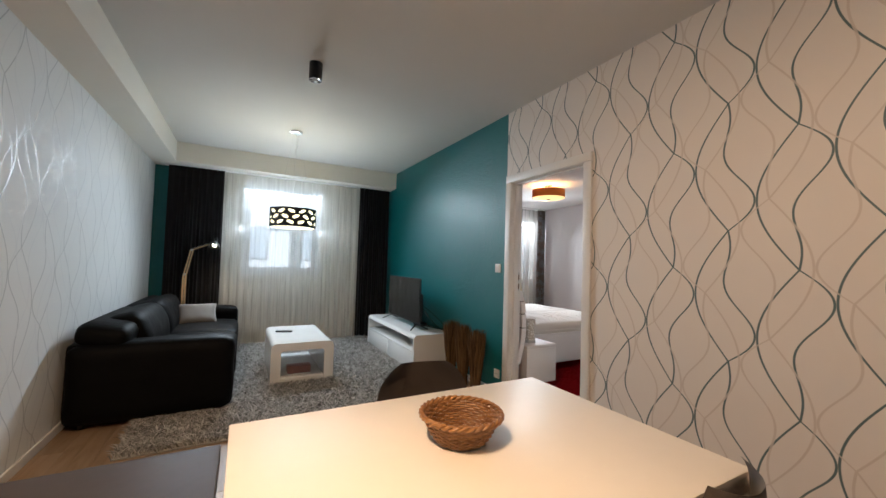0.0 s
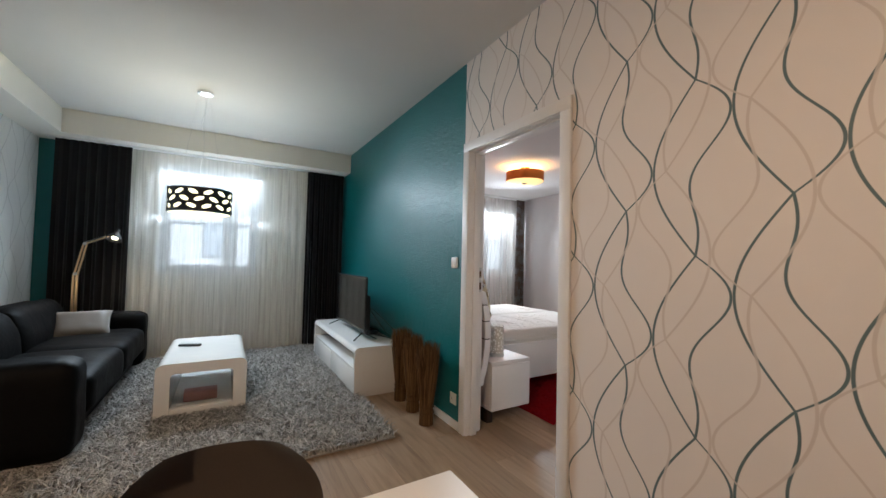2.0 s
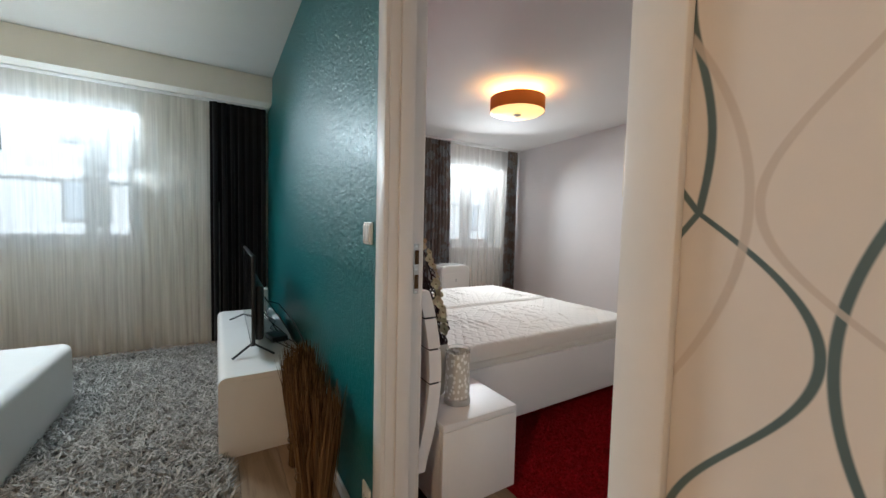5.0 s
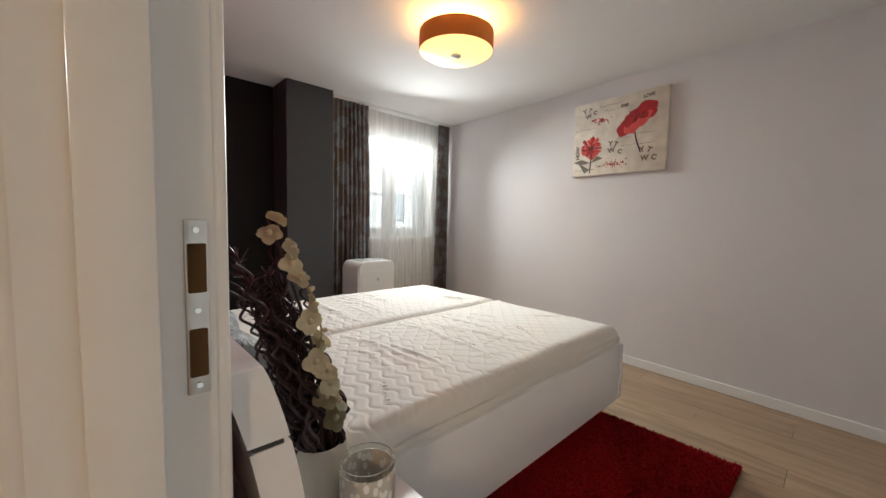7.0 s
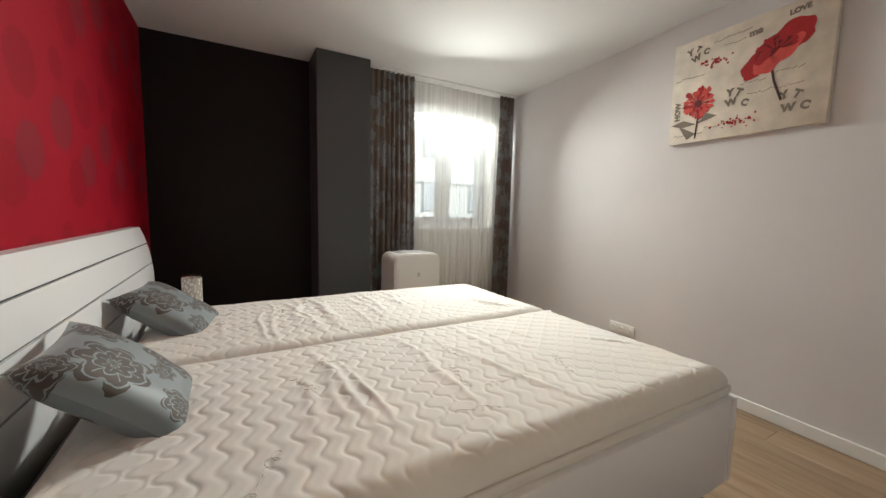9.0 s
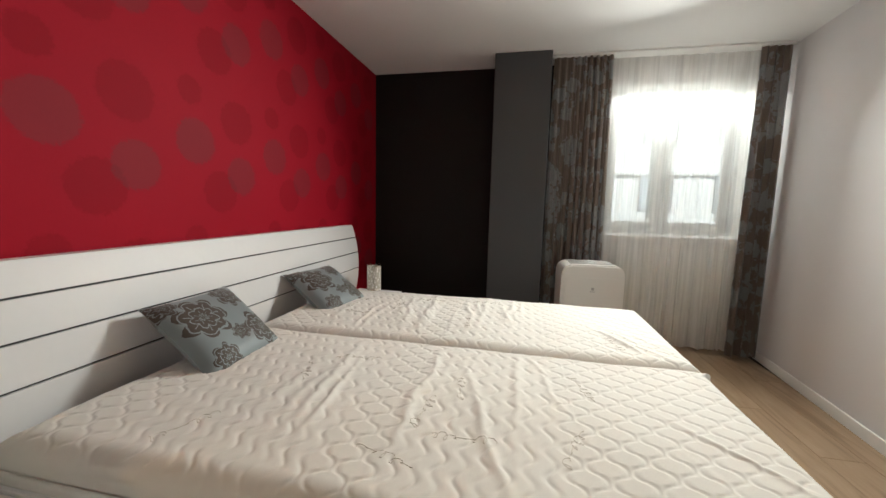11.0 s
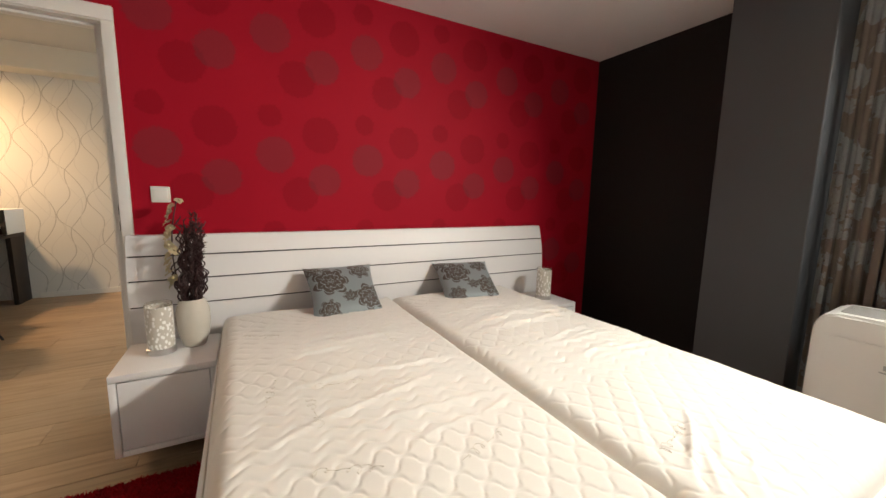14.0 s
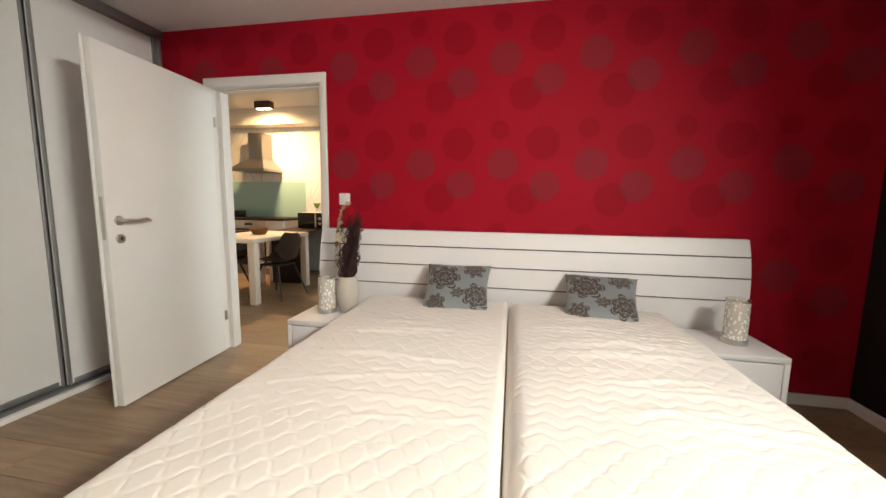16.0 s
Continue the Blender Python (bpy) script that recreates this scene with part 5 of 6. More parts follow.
# ---- bedroom ----
def wardrobe():
    d = thing("wardrobe", "built-in wardrobe with white sliding doors in grey frames", "wardrobe", (0, 0, 0))
    part("top_track", box(PB + 0.003, 5.352, WARD - 0.09, WARD + 0.012, HB - 0.055, HB - 0.001, 0.003), ALU, d, "grey aluminium track")
    part("bottom_track", box(PB + 0.003, 5.352, WARD - 0.09, WARD + 0.004, 0.001, 0.035, 0.002), ALU, d, "grey aluminium track")
    part("threshold", box(PB + 0.003, 5.352, WARD + 0.005, WARD + 0.04, 0.001, 0.030, 0.002), TRIM, d)
    part("side_post", box(PB + 0.02, PB + 0.045, WARD - 0.08, WARD + 0.006, 0.036, HB - 0.056, 0.003), ALU, d)
    edges = [PB + 0.05, 3.13, 4.25, 5.345]
    for k in range(3):
        y = WARD - 0.030 - 0.032 * (k % 2)
        dr = part("sliding_door", box(edges[k], edges[k + 1], y - 0.012, y, 0.045, HB - 0.06, 0.001), WHITE, d, "plain white sliding door")
        for x in (edges[k], edges[k + 1] - 0.016):
            part("door_profile", box(x, x + 0.016, y - 0.014, y + 0.012, 0.040, HB - 0.057, 0.004), ALU, dr)
        part("door_profile", box(edges[k] + 0.031, edges[k + 1] - 0.031, y - 0.014, y + 0.010, 0.040, 0.075, 0.003), ALU, dr)


wardrobe()

BX0, BX1, BY0, BY1 = 2.49, 4.525, 3.167, 4.98


def bed():
    d = thing("bed_frame", "white double bed frame with slatted curved headboard", "bed", (0, 0, 0))
    part("side_rail", box(BX0, BX1 - 0.036, BY0, BY0 + 0.035, 0.137, 0.465, 0.003), BEDWHITE, d)
    part("side_rail", box(BX0, BX1 - 0.036, BY1 - 0.035, BY1, 0.137, 0.465, 0.003), BEDWHITE, d)
    part("footboard", box(BX1 - 0.035, BX1, BY0 - 0.002, BY1 + 0.002, 0.137, 0.465, 0.003), BEDWHITE, d)
    part("slat_base", box(BX0, BX1 - 0.037, BY0 + 0.036, BY1 - 0.036, 0.40, 0.464), DARKTOP, d)
    part("plinth", box(BX0 + 0.2, BX1 - 0.45, BY0 + 0.35, BY1 - 0.35, 0.0, 0.399), DARKTOP, d)
    # headboard: boards bowed forward, parted by dark grooves
    def front(z):
        return 2.404 + 0.062 * math.sin(min(1.0, (0.99 - z) / 0.66) * math.pi) ** 0.8

    def back(z):
        return front(z) - 0.050

    cuts = [0.30, 0.635, 0.765, 0.885, 0.99]
    for k, (z0, z1) in enumerate(zip(cuts, cuts[1:])):
        zz = [z0 + 0.004 + (z1 - z0 - 0.008) * i / 6 for i in range(7)]
        out = [(back(z), z) for z in zz[::-1]] + [(front(z), z) for z in zz]
        b = prism(out, 2.79, 5.44, "y")
        part("headboard_board", b, BEDWHITE, d)
    part("headboard_core", prism([(front(z) - 0.044, z) for z in (0.982, 0.9, 0.75, 0.65, 0.5, 0.305)] + [(front(z) - 0.007, z) for z in (0.305, 0.5, 0.65, 0.75, 0.9, 0.982)], 2.793, 5.437, "y"), GROOVE, d)
    for y in (3.2, 4.1, 5.0):
        part("headboard_bracket", box(2.352, front(0.55) - 0.045, y - 0.03, y + 0.03, 0.50, 0.60), GROOVE, d)
    return d


bed()


def nightstand(y0, y1, label):
    d = thing("nightstand", label, "nightstand", (2.48, y0, 0), group="nightstands")
    w, D = y1 - y0, 0.372
    part("top", box(0, D, 0, w, 0.43, 0.46, 0.003), BEDWHITE, d)
    for y in (0, w - 0.025):
        part("side", box(0, D, y, y + 0.025, 0.10, 0.429, 0.002), BEDWHITE, d)
    part("bottom", box(0, D, 0.026, w - 0.026, 0.10, 0.125, 0.002), BEDWHITE, d)
    part("back", box(0, 0.01, 0.026, w - 0.026, 0.126, 0.429), BEDWHITE, d)
    part("drawer_front", box(D - 0.022, D - 0.001, 0.029, w - 0.029, 0.129, 0.424, 0.002), BEDWHITE, d)
    part("mount", box(0.0, 0.05, 0.05, w - 0.05, 0.0, 0.099), DARKTOP, d)


nightstand(2.785, 3.163, "white hanging nightstand with one drawer beside the door")
nightstand(4.984, 5.425, "white hanging nightstand with one drawer by the dark wall")


def mattress(y0, y1, seed):
    """Quilted: waved seams pressed in, soft edge, some loose creases."""
    x0, x1, z0, z1 = 2.535, 4.505, 0.4655, 0.575
    rnd = random.Random(seed)
    lo, hi, number = (3.05, 3.95, 15) if seed == 1 else (2.85, 3.85, 24)
    creases = [(rnd.uniform(lo, hi), rnd.uniform(-0.30, 0.12), rnd.uniform(0.010, 0.020), rnd.uniform(0.004, 0.009), rnd.uniform(y0 + 0.15, y1 - 0.1), rnd.uniform(0.16, 0.42)) for _ in range(number)]
    creases += [(rnd.uniform(4.15, 4.40), rnd.uniform(-0.9, -0.4), rnd.uniform(0.009, 0.014), rnd.uniform(0.004, 0.008), y0 + rnd.uniform(0.08, 0.35), rnd.uniform(0.08, 0.16)) for _ in range(2 if seed == 1 else 9)]
    NX, NY = 560, 260
    w = y1 - y0
    SP, LA = 0.050, 0.092

    def oval(i):
        """Rows in which the seams run against each other and part off ovals."""
        return 2 <= i <= 5 or 17 <= i <= 19 or i >= 28

    def top(x, y):
        ux, uy = (x - x0) / (x1 - x0), (y - y0) / w
        ex, ey = min(ux, 1 - ux) * (x1 - x0), min(uy, 1 - uy) * w
        e = min(ex, ey)
        z = z1 + 0.014 * math.sin(math.pi * uy) * math.sin(math.pi * ux)
        r = 0.03 if ey < ex and (y > 3.6) == (y0 < 3.6) and (y < 4.5) else 0.072
        if e < r:
            z -= r - math.sqrt(max(0, r * r - (r - e) ** 2))
        k = (x - x0) / SP
        deep, seam = 0.0, 9.0
        for i in (math.floor(k) - 1, math.floor(k), math.floor(k) + 1, math.floor(k) + 2):
            if oval(i):
                bow = math.sin(2 * math.pi * y / LA + math.pi * i)
                line = SP * i + math.copysign(0.0195 * abs(bow) ** 0.6, bow)
                depth = 0.6
            else:
                line = SP * i + 0.012 * math.sin(2 * math.pi * y / LA + 0.75 * i)
                depth = min(1, max(0.10, 0.30 + 1.7 * math.sin(2 * math.pi * y / (LA * 1.75) + 2.4 * i)))
            q = abs(x - x0 - line)
            seam = min(seam, q)
            deep = max(deep, depth * math.exp(-(q / 0.0050) ** 2))
        z += (0.0020 * min(1, seam / 0.016) - 0.0023 * deep) * min(1, e / 0.05)
        for cx, sl, wd, hg, cy, ln in creases:
            q = (x - cx - sl * (y - cy) - 0.03 * noise.noise(Vector((cx * 9, y * 5, 0)))) / wd
            if abs(q) < 3:
                z += hg * math.exp(-q * q - ((y - cy) / ln) ** 2) * math.sin(math.pi * uy)
        return z + 0.005 * noise.noise(Vector((x * 4, y * 4, seed)))

    xs, ys = [x0 + (x1 - x0) * i / NX for i in range(NX + 1)], [y0 + w * j / NY for j in range(NY + 1)]

    def drawn(x, y):
        """The near long side is drawn in towards the foot."""
        return y + (min(0.012, max(0, x - 2.6) * 0.01) * (1 - (y - y0) / w) ** 2 if seed == 1 else 0)

    v = [(x, y, top(x, y)) for x in xs for y in ys]
    f = [(i * (NY + 1) + j, (i + 1) * (NY + 1) + j, (i + 1) * (NY + 1) + j + 1, i * (NY + 1) + j + 1) for i in range(NX) for j in range(NY)]
    rim = [i * (NY + 1) for i in range(NX + 1)] + [NX * (NY + 1) + j for j in range(1, NY + 1)] + [i * (NY + 1) + NY for i in range(NX - 1, -1, -1)] + [j for j in range(NY - 1, 0, -1)]
    prev = rim
    for dz, swell in ((-0.012, 0.008), (-0.028, 0.012), (-0.042, 0.009), (z0 - z1 + 0.055, 0.0)):
        ringv = []
        for n, k in enumerate(rim):
            x, y, z = v[k]
            ox = 1 if x > x1 - 1e-6 else (-1 if x < x0 + 1e-6 else 0)
            oy = 1 if y > y1 - 1e-6 else (-1 if y < y0 + 1e-6 else 0)
            wob = 0.003 * noise.noise(Vector((x * 9, y * 9, dz * 9)))
            ringv.append(len(v))
            v.append((x + (swell + wob) * (ox if oy == 0 or ox == 0 else ox * 0.7) * (1 if ox > 0 or dz > -0.2 else 0.2), y + (swell * 0.6 + wob) * oy, z1 - 0.055 + dz))
        m = len(rim)
        f += [(prev[n], prev[(n + 1) % m], ringv[(n + 1) % m], ringv[n]) for n in range(m)]
        prev = ringv
    f.append(tuple(prev[::-1]))
    d = thing("mattress", "cream quilted bare mattress in the bed frame", "mattress", group="mattresses")
    for name, faces in (("quilted_top", f[:NX * NY]), ("side_band", f[NX * NY:])):
        used = sorted({k for q in faces for k in q})
        index = {k: n for n, k in enumerate(used)}
        me = bpy.data.meshes.new(name)
        me.from_pydata([(v[k][0], drawn(v[k][0], v[k][1]), v[k][2]) for k in used], [], [tuple(index[k] for k in q) for q in faces])
        me.materials.append(QUILT)
        for p in me.polygons:
            p.use_smooth = True
        new(name, me).parent = d
    # faded script printed on the cover, too worn to read
    for k in range(9):
        cx, cy, turn = rnd.uniform(x0 + 0.3, x1 - 0.2), rnd.uniform(y0 + 0.15, y1 - 0.15), rnd.uniform(-0.5, 0.5) + (1.57 if k % 3 else 0)
        pts = []
        for i in range(46):
            s = i / 45
            lx, ly = 0.16 * (s - 0.5) + 0.010 * math.sin(40 * s + k), 0.016 * math.sin(40 * s + 1.3 + k) * (0.5 + 0.5 * math.sin(9 * s + k))
            px, py = cx + lx * math.cos(turn) - ly * math.sin(turn), cy + lx * math.sin(turn) + ly * math.cos(turn)
            pts.append((px, drawn(px, py), top(px, py) + 0.0004))
        part("script_print", tube(pts, 0.0007, 4), PRINT, d)


mattress(3.178, 4.088, 1)
mattress(4.092, 4.975, 2)

for at in (pose(2.655, 3.785, 0.658, 41, 0, 92), pose(2.665, 4.595, 0.642, 34, 0, 80)):
    c = solo("cushion", cushion(0.40, 0.39, 0.058, at.translation.y), CUSHION, "silver-blue cushion with brown leaf damask on the bed", "cushion", group="bed cushions")
    c.matrix_basis = at


def table_lamp(x, y):
    d = thing("table_lamp", "cylindrical leaf-patterned glass lamp with steel foot", "table lamp", (x, y, 0.461), group="bedside lamps")
    part("foot", lathe([(0, 0), (0.058, 0), (0.058, 0.024), (0.054, 0.027), (0, 0.027)], 36), METAL, d, "brushed steel foot")
    part("shade", lathe([(0.0535, 0.0275), (0.0535, 0.222), (0.0505, 0.222), (0.0505, 0.03), (0, 0.03)], 40), LEAFGLASS, d, "frosted glass shade with pale leaves")
    part("rim", lathe([(0.0535, 0.2225), (0.0535, 0.235), (0.0505, 0.235), (0.0505, 0.2225)], 40), CLEARGLASS, d, "clear glass rim")
    part("flex", tube([(-0.055, 0, 0.006), (-0.09, 0.01, 0.004), (-0.11, 0.02, 0.003)], 0.0025, 6), PLASTIC, d)


table_lamp(2.640, 2.935)
table_lamp(2.675, 5.27)


def vase():
    d = thing("vase", "cream ceramic vase with dark curly twigs and orchids", "vase", (2.60, 3.062, 0.461))
    part("body", lathe([(0, 0), (0.045, 0), (0.048, 0.006), (0.065, 0.065), (0.073, 0.12), (0.071, 0.175), (0.057, 0.222), (0.049, 0.232), (0.045, 0.227), (0.062, 0.175), (0.064, 0.12), (0.056, 0.06), (0, 0.02)], 40), VASE, d)
    rnd = random.Random(7)

    def lean(p):
        return (p[0] - 0.32 * max(0, p[2] - 0.20) ** 1.2, p[1], p[2])

    for k in range(44):
        a, bulge = rnd.uniform(0, 6.283), rnd.uniform(0.006, 0.050)
        h, ph = rnd.uniform(0.22, 0.40), rnd.uniform(0, 6.28)
        pts = []
        for i in range(45):
            s = i / 44
            r = 0.018 + bulge * math.sin(math.pi * min(1, s * 1.2)) ** 1.2 + 0.014 * s
            wob = 0.013 * min(1, s * 2)
            aa = a + 0.9 * s
            pts.append((r * math.cos(aa) + wob * math.sin(25 * s + ph), r * math.sin(aa) + wob * math.cos(25 * s + ph), 0.175 + h * s))
        pts = [lean(p) for p in pts]
        part("twig", tube(pts, [0.0046 - 0.0022 * i / 44 for i in range(45)], 5), TWIG, d)
    for k in range(15):
        a, h = rnd.uniform(0, 6.283), rnd.uniform(0.40, 0.53)
        b = tube([lean(((0.012 + 0.026 * s) * math.cos(a + 2 * s), 0.014 + (0.012 + 0.026 * s) * math.sin(a + 2 * s), 0.12 + h * s)) for s in [i / 12 for i in range(13)]], 0.0025, 5)
        for q in range(30):
            s = rnd.uniform(0.62, 1.0)
            p = Vector(lean(((0.012 + 0.026 * s) * math.cos(a + 2 * s), 0.014 + (0.012 + 0.026 * s) * math.sin(a + 2 * s), 0.12 + h * s)))
            w = Vector((rnd.uniform(-1, 1), rnd.uniform(-1, 1), rnd.uniform(0.1, 1))) * 0.026
            tube([p, p + w], [0.003, 0.0008], 3, bm=b)
        part("heather_stem", b, TWIG, d)
    # a few corkscrew shoots that stand out of the bunch
    for k in range(6):
        a, h = 1.05 * k + rnd.uniform(-0.3, 0.3), rnd.uniform(0.36, 0.50)
        pts = []
        for i in range(90):
            s = i / 89
            r, coil = 0.020 + 0.050 * s, 0.010 * min(1, s * 3)
            pts.append(lean((r * math.cos(a) + coil * math.cos(46 * s), r * math.sin(a) + coil * math.sin(46 * s), 0.18 + h * s)))
        part("corkscrew_twig", tube(pts, [0.0048 - 0.0026 * i / 89 for i in range(90)], 6), TWIG, d)
    # the orchid spray
    spine = [lean((0.012 + 0.012 * s, -0.022 - 0.048 * math.sin(2.6 * s), 0.18 + 0.52 * s)) for s in [i / 20 for i in range(21)]]
    part("orchid_stem", tube(spine, 0.003, 6), TWIG, d)

    def bloom(p, size, yaw, pitch):
        b = bmesh.new()
        for k in range(4):
            ang = 2 * math.pi * k / 4 + 0.3 * math.sin(yaw + k)

            def at(u, v):
                wv = (u - 0.5) * size * 1.15 * math.sin(math.pi * (0.12 + 0.80 * v)) ** 0.8
                r = size * v
                return (r * math.cos(ang) - wv * math.sin(ang), r * math.sin(ang) + wv * math.cos(ang), size * (0.30 * v * v - 0.35 * v ** 3 + 0.22 * abs(u - 0.5) + 0.06 * math.sin(yaw + 2 * k)))
            sheet(4, 5, at, 0.0006, bm=b)
        lathe([(0, 0.002), (0.006, 0.004), (0.004, 0.012), (0, 0.014)], 8, bm=b)
        part("orchid_flower", b, PETAL, d, at=pose(*p, pitch, 0, yaw))

    for k in range(16):
        s = 0.26 + 0.74 * k / 15
        q = spine[min(20, int(s * 20))]
        a = rnd.uniform(-0.6, 2.6) - 1.6
        bloom((q[0] + 0.022 * math.cos(a), q[1] + 0.022 * math.sin(a), q[2]), 0.029 - 0.008 * s, degrees_of(a) + 90, rnd.uniform(25, 100))


def degrees_of(a):
    return a * 180 / math.pi


vase()
plate("light_switch", PB, 2.935, 1.19, 90, 1, "white light switch on red wallpaper", "switch")
plate("wall_socket", east(4.35), 4.35, 0.235, -94, 3, "white triple socket low on the white wall", "socket")


def ceiling_lamp():
    d = thing("ceiling_lamp", "orange drum ceiling lamp with glass diffuser, lit", "ceiling lamp", (3.92, 4.03, 0))
    part("ceiling_plate", lathe([(0, HB), (0.06, HB), (0.06, HB - 0.015), (0, HB - 0.02)], 28), CHROME, d)
    part("stem", lathe([(0.012, HB - 0.015), (0.012, 2.27)], 12), CHROME, d)
    part("shade", lathe([(0.228, 2.205), (0.228, 2.315), (0.225, 2.315), (0.225, 2.205), (0.228, 2.205)], 64), ORANGE, d, "orange fabric drum shade")
    part("diffuser", lathe([(0.2245, 2.235), (0.2245, 2.206), (0.20, 2.192), (0.10, 2.186), (0, 2.186)], 56), DIFFUSER, d, "glowing pale diffuser")
    part("knob", lathe([(0, 2.187), (0.032, 2.187), (0.034, 2.178), (0.02, 2.172), (0, 2.171)], 28), METAL, d)
    for k in range(3):
        a = 2.1 * k
        part("bulb", lathe([(0, 2.25), (0.02, 2.262), (0.02, 2.285), (0.012, 2.30), (0, 2.30)], 14, (0.1 * math.cos(a), 0.1 * math.sin(a), 0)), BULB, d)
    part("spider", box(-0.222, 0.222, -0.006, 0.006, 2.262, 2.266), CHROME, d)


ceiling_lamp()

curtain("sheer_curtain", 4.38, 5.58, 5.955, 0.03, 2.375, 12, 0.018, SHEER, "white sheer voile curtain at the bedroom window", 0.0, 13, 0.05, 260)
curtain("grey_curtain", 3.985, 4.43, 5.88, 0.02, 2.375, 9, 0.048, CURTAIN, "grey-brown damask curtain with blue sheen", 0.003, 21, 0.03, 150)
curtain("grey_curtain", 5.44, 5.635, 5.88, 0.02, 2.375, 4, 0.038, CURTAIN, "grey-brown damask curtain with blue sheen", 0.003, 23, 0.02, 90)
rail = thing("curtain_rail", "white ceiling curtain rail over the bedroom window", "curtain rail", (0, 0, 0))
part("track", box(3.965, 5.655, 5.84, 6.01, 2.377, 2.3895, 0.003), TRIM, rail)
radiator(4.58, 5.50, 6.01, 0.16, 0.72, "white panel radiator below the bedroom window")


def air_conditioner():
    d = thing("air_conditioner", "white portable air conditioner with rounded shoulders", "air conditioner", (4.32, 5.665, 0), 4)
    b = prism(rounded(0.46, 0.72, 0.075, 6), -0.15, 0.15, "y", bevel=0.012)
    bmesh.ops.translate(b, verts=b.verts, vec=(0, 0, 0.385))
    part("body", b, PLASTIC, d)
    part("front_panel", prism([(x, z + 0.35) for x, z in rounded(0.405, 0.60, 0.045, 6)], -0.158, -0.1505, "y", bevel=0.003), PLASTIC, d)
    b = bmesh.new()
    for k in range(9):
        box(-0.16, 0.16, -0.10 + 0.022 * k, -0.09 + 0.022 * k, 0.7445, 0.750, 0.001, 1, bm=b)
    part("air_grille", b, GREYPLASTIC, d)
    part("badge", box(-0.010, 0.010, -0.1605, -0.1582, 0.555, 0.575), GREYPLASTIC, d)
    part("badge_bar", box(-0.02, 0.02, -0.1605, -0.1582, 0.542, 0.547), GREYPLASTIC, d)
    for x in (-0.17, 0.17):
        for y in (-0.1, 0.1):
            part("castor", lathe([(0, 0), (0.02, 0.004), (0.02, 0.02), (0, 0.03)], 12, (x, y, 0)), BLACK, d)


air_conditioner()
rug("red_rug", 2.90, 4.50, 2.58, 3.50, 60000, 0.017, REDRUG, "deep red short-pile rug half under the bed", 0.6, 6, 0.0030)


def text(words, x, z, size, mat, parent, name="printed_word", turn=0):
    """Flat lettering on the canvas, lying in its front."""
    cu = bpy.data.curves.new(name, "FONT")
    cu.body, cu.size, cu.extrude, cu.offset = words, size, 0.0002, size * 0.06
    ob = bpy.data.objects.new(name, cu)
    scene.collection.objects.link(ob)
    dg = bpy.context.evaluated_depsgraph_get()
    me = bpy.data.meshes.new_from_object(ob.evaluated_get(dg))
    bpy.data.objects.remove(ob)
    me.materials.clear()
    me.materials.append(mat)
    o = new(name, me)
    o.parent = parent
    o.matrix_basis = pose(x, -0.0012, z, 90, 0, 0) @ pose(0, 0, 0, 0, 0, turn)
    return o


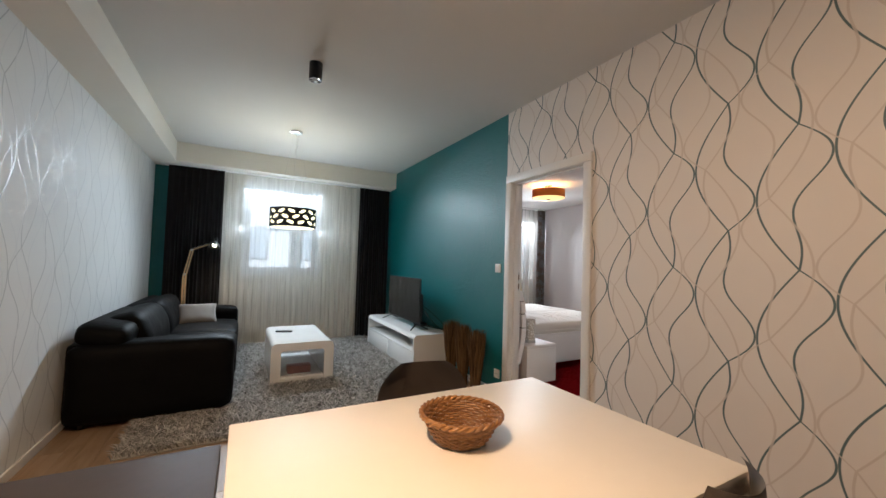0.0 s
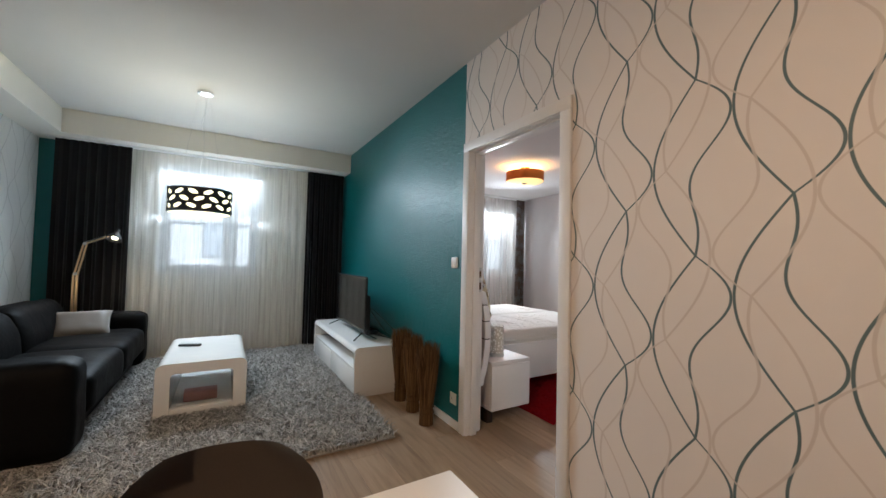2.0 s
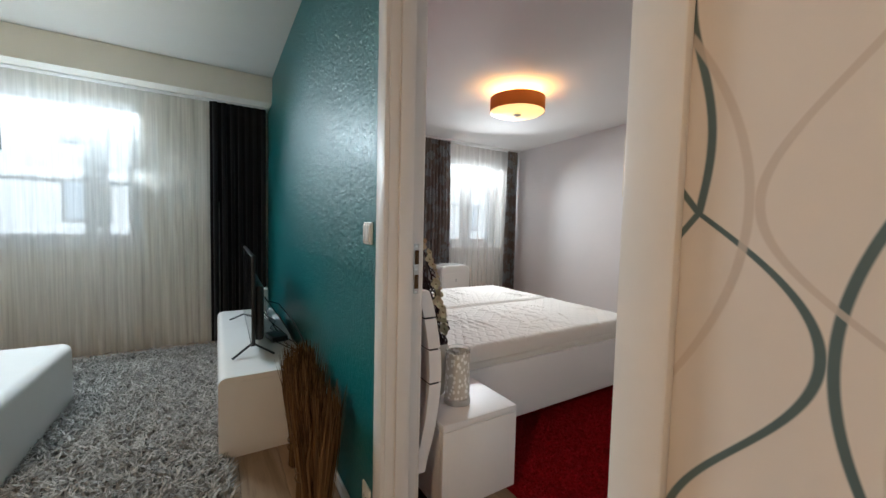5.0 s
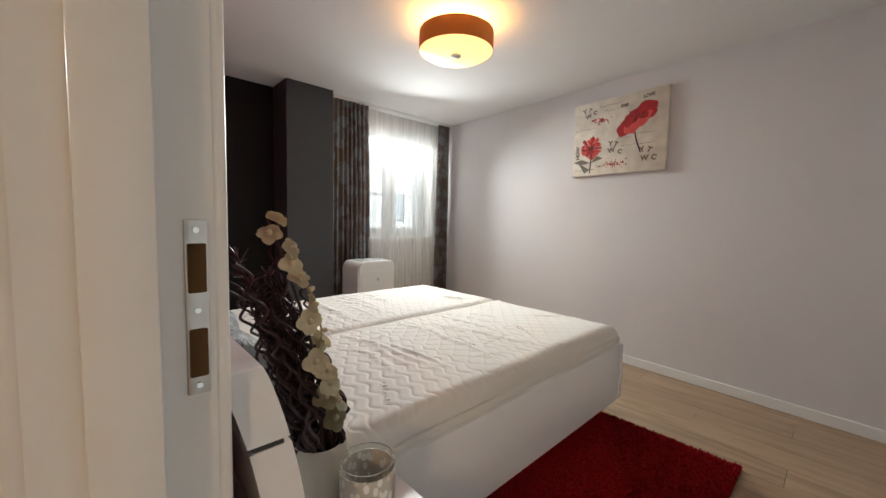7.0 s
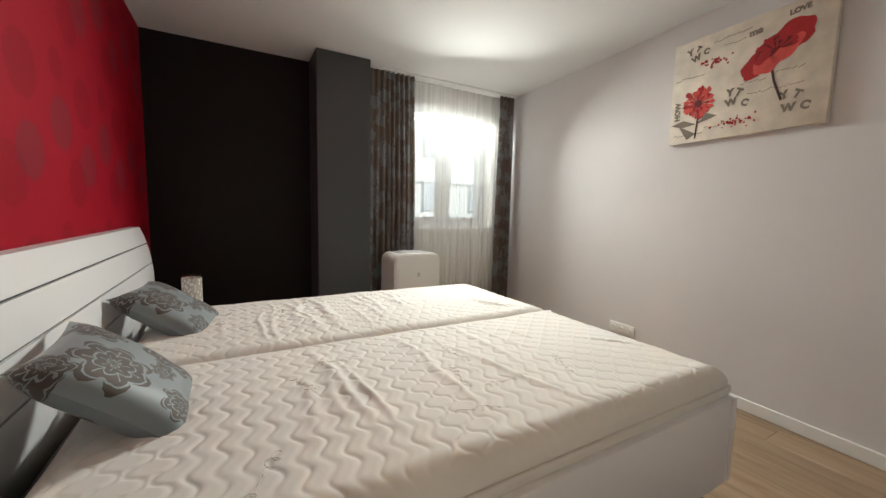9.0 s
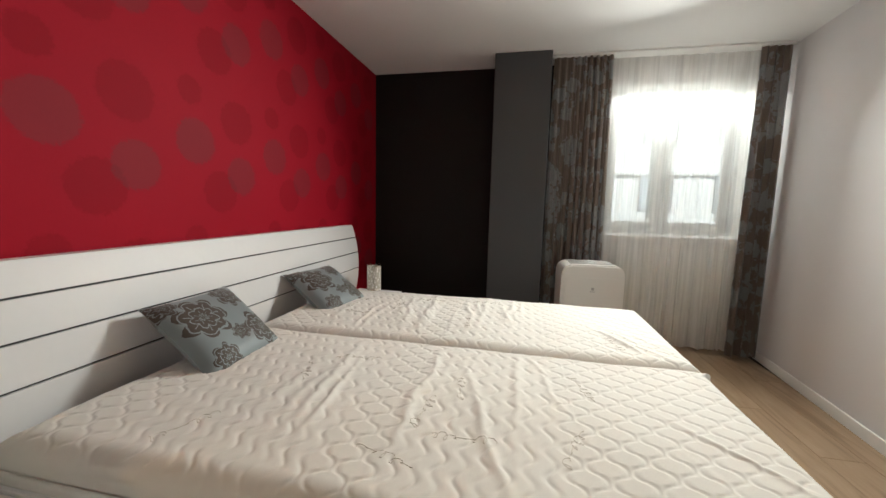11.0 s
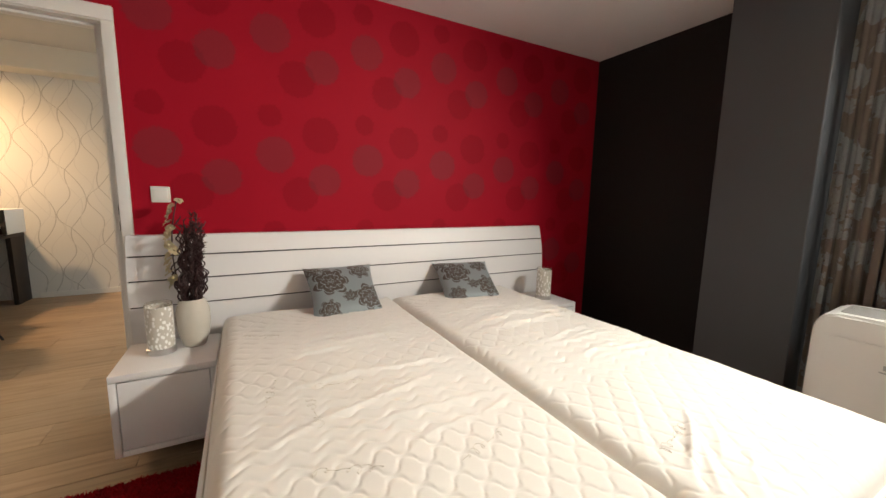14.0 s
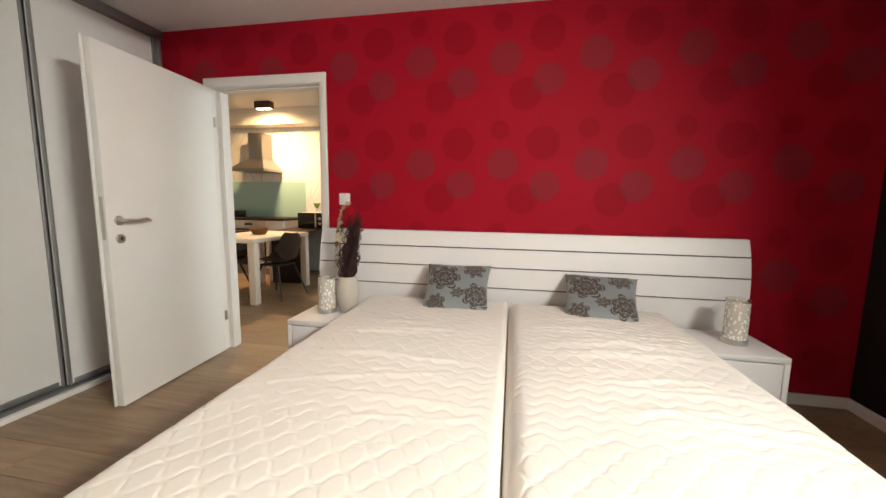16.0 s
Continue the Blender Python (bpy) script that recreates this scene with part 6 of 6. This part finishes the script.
def picture():
    """Canvas 0.79 by 0.63 m with two printed poppies; x runs along the wall, z up."""
    W, H = 0.79, 0.635
    d = thing("wall_picture", "canvas print of two red poppies with grey lettering", "picture", (east(4.07), 4.07, 1.60), -94)
    part("canvas", box(0, W, 0.001, 0.034, 0, H, 0.002), CANVAS, d, at=pose(0, -0.035, 0))
    rnd = random.Random(3)

    def flat(name, outline, mat, layer):
        part(name, prism([(x, z) for x, z in outline], -0.0352 - 0.0004 * layer, -0.0348, "y"), mat, d, smooth=False)

    def fringe(cx, cz, r0, r1, n, squash, mats, layer, a0=0.0, arc=6.283):
        """Ragged narrow petals in mixed inks."""
        for k in range(n):
            a = a0 + arc * (k + rnd.uniform(-0.3, 0.3)) / n
            q, w = rnd.uniform(r0, r1), rnd.uniform(0.10, 0.24)
            pts = [(cx + 0.2 * q * math.cos(a), cz + 0.2 * q * squash * math.sin(a))]
            for s in (-1, -0.65, -0.3, 0.0, 0.3, 0.65, 1):
                e = q * (1 - 0.12 * rnd.random() - 0.10 * abs(s))
                pts.append((cx + e * math.cos(a + w * s), cz + squash * e * math.sin(a + w * s)))
            flat("petal", pts, mats[k % len(mats)], layer + k % 4)

    fringe(0.175, 0.235, 0.085, 0.118, 22, 1.0, (PINKINK, PINKINK, REDINK), 1)
    fringe(0.175, 0.235, 0.035, 0.075, 14, 1.0, (REDINK, PINKINK), 5)
    flat("flower_eye", [(0.175 + 0.02 * math.cos(t), 0.235 + 0.024 * math.sin(t)) for t in [k * 0.45 for k in range(14)]], DARKINK, 10)
    # the large poppy: a tilted dish of broad crinkled petals, darker at the back
    def petal(cx, cz, rx, rz, turn, mat, layer):
        pts = []
        for k in range(30):
            a = 2 * math.pi * k / 30
            q = 1 + 0.07 * math.sin(5 * a + cx * 90) + rnd.uniform(-0.05, 0.05)
            ex, ez = rx * q * math.cos(a), rz * q * math.sin(a)
            pts.append((cx + ex * math.cos(turn) - ez * math.sin(turn), cz + ex * math.sin(turn) + ez * math.cos(turn)))
        flat("petal", pts, mat, layer)

    petal(0.555, 0.425, 0.155, 0.070, 0.50, REDINK, 1)
    petal(0.63, 0.475, 0.085, 0.075, 0.3, REDINK, 2)
    petal(0.455, 0.355, 0.060, 0.055, 0.9, REDINK, 2)
    petal(0.60, 0.415, 0.085, 0.048, 0.75, PINKINK, 3)
    petal(0.515, 0.355, 0.062, 0.045, 0.2, PINKINK, 3)
    petal(0.535, 0.437, 0.085, 0.036, 0.62, DARKINK, 4)
    fringe(0.56, 0.415, 0.07, 0.13, 16, 0.75, (REDINK, DARKINK, REDINK), 6, 0.2, 2.6)
    petal(0.61, 0.485, 0.055, 0.034, 0.4, REDINK, 5)
    petal(0.50, 0.40, 0.045, 0.026, 0.8, REDINK, 5)

    def stroke(pts, w, layer=2, ink=INK):
        for (xa, za), (xb, zb) in zip(pts, pts[1:]):
            l = math.hypot(xb - xa, zb - za)
            nx, nz = -(zb - za) / l * w / 2, (xb - xa) / l * w / 2
            flat("printed_stroke", [(xa + nx, za + nz), (xb + nx, zb + nz), (xb - nx, zb - nz), (xa - nx, za - nz)], ink, layer)

    stroke([(0.175, 0.215), (0.178, 0.13), (0.170, 0.02)], 0.009, 2, STEMINK)
    stroke([(0.545, 0.33), (0.56, 0.26), (0.60, 0.15)], 0.011, 2, STEMINK)
    for pts in ([(0.172, 0.11), (0.09, 0.145), (0.01, 0.125), (0.08, 0.10)], [(0.172, 0.05), (0.12, 0.02), (0.06, 0.115)], [(0.178, 0.11), (0.23, 0.165), (0.29, 0.14), (0.24, 0.125)]):
        flat("printed_leaf", pts, INK, 2)
    # lettering, and unreadable script as short bars
    for s, x, z, sz, tn in (("Y", 0.09, 0.545, 0.05, 15), ("T", 0.13, 0.565, 0.045, -30), ("W", 0.12, 0.495, 0.05, 20), ("C", 0.18, 0.53, 0.045, -10),
                            ("Y", 0.335, 0.235, 0.055, 0), ("T", 0.375, 0.235, 0.055, -25), ("W", 0.335, 0.175, 0.055, 10), ("C", 0.41, 0.17, 0.05, -20),
                            ("Y", 0.60, 0.15, 0.055, 15), ("T", 0.645, 0.155, 0.055, -25), ("W", 0.605, 0.085, 0.055, 0), ("C", 0.68, 0.09, 0.055, -15),
                            ("HOW", 0.062, 0.15, 0.045, 90), ("LOVE", 0.60, 0.572, 0.036, 4), ("me", 0.425, 0.535, 0.05, 4)):
        o = text(s, x, z, sz, INK, d, turn=tn)
        o.location.y = -0.0356
    for x0, x1, z in ((0.24, 0.43, 0.575), (0.30, 0.40, 0.535), (0.02, 0.19, 0.405), (0.44, 0.68, 0.22), (0.03, 0.20, 0.045), (0.40, 0.50, 0.285), (0.56, 0.66, 0.30), (0.22, 0.30, 0.075)):
        x = x0
        while x < x1:
            w = rnd.uniform(0.012, 0.03)
            stroke([(x, z + rnd.uniform(-0.006, 0.006)), (x + w, z + rnd.uniform(-0.004, 0.012))], 0.003, 1)
            x += w + 0.004
    for cx, cz, sx, sz, n in ((0.24, 0.465, 0.09, 0.035, 26), (0.40, 0.085, 0.11, 0.04, 34)):
        for k in range(n):
            x, z, r = cx + rnd.gauss(0, sx * 0.45), cz + rnd.gauss(0, sz * 0.45), rnd.uniform(0.004, 0.010)
            flat("printed_blot", [(x + r * math.cos(t) * rnd.uniform(0.6, 1.2), z + r * math.sin(t)) for t in (0, 1.2, 2.4, 3.6, 4.9)], REDINK, 1)


picture()

# ---- floor planks, cut to length at the walls ----
PLANK = finish("plank", box(0.0006, 0.1894, 0.0006, 1.2994, -0.012, 0.0, 0.0012, 1), FLOOR)
for k in range(35):
    x = WEST - 0.05 + 0.19 * k
    start = SOUTH - 0.1 - (0.43 * k) % 1.3
    south = SOUTH if x < 2.25 else 0.85
    for j in range(8):
        y0, y1 = max(start + 1.3 * j, south), min(start + 1.3 * (j + 1), FACADE)
        if y1 - y0 < 0.04:
            continue
        p = new("plank", PLANK)
        p.parent, p.location = floor, (x, y0, 0)
        p.scale.y = (y1 - y0) / 1.3
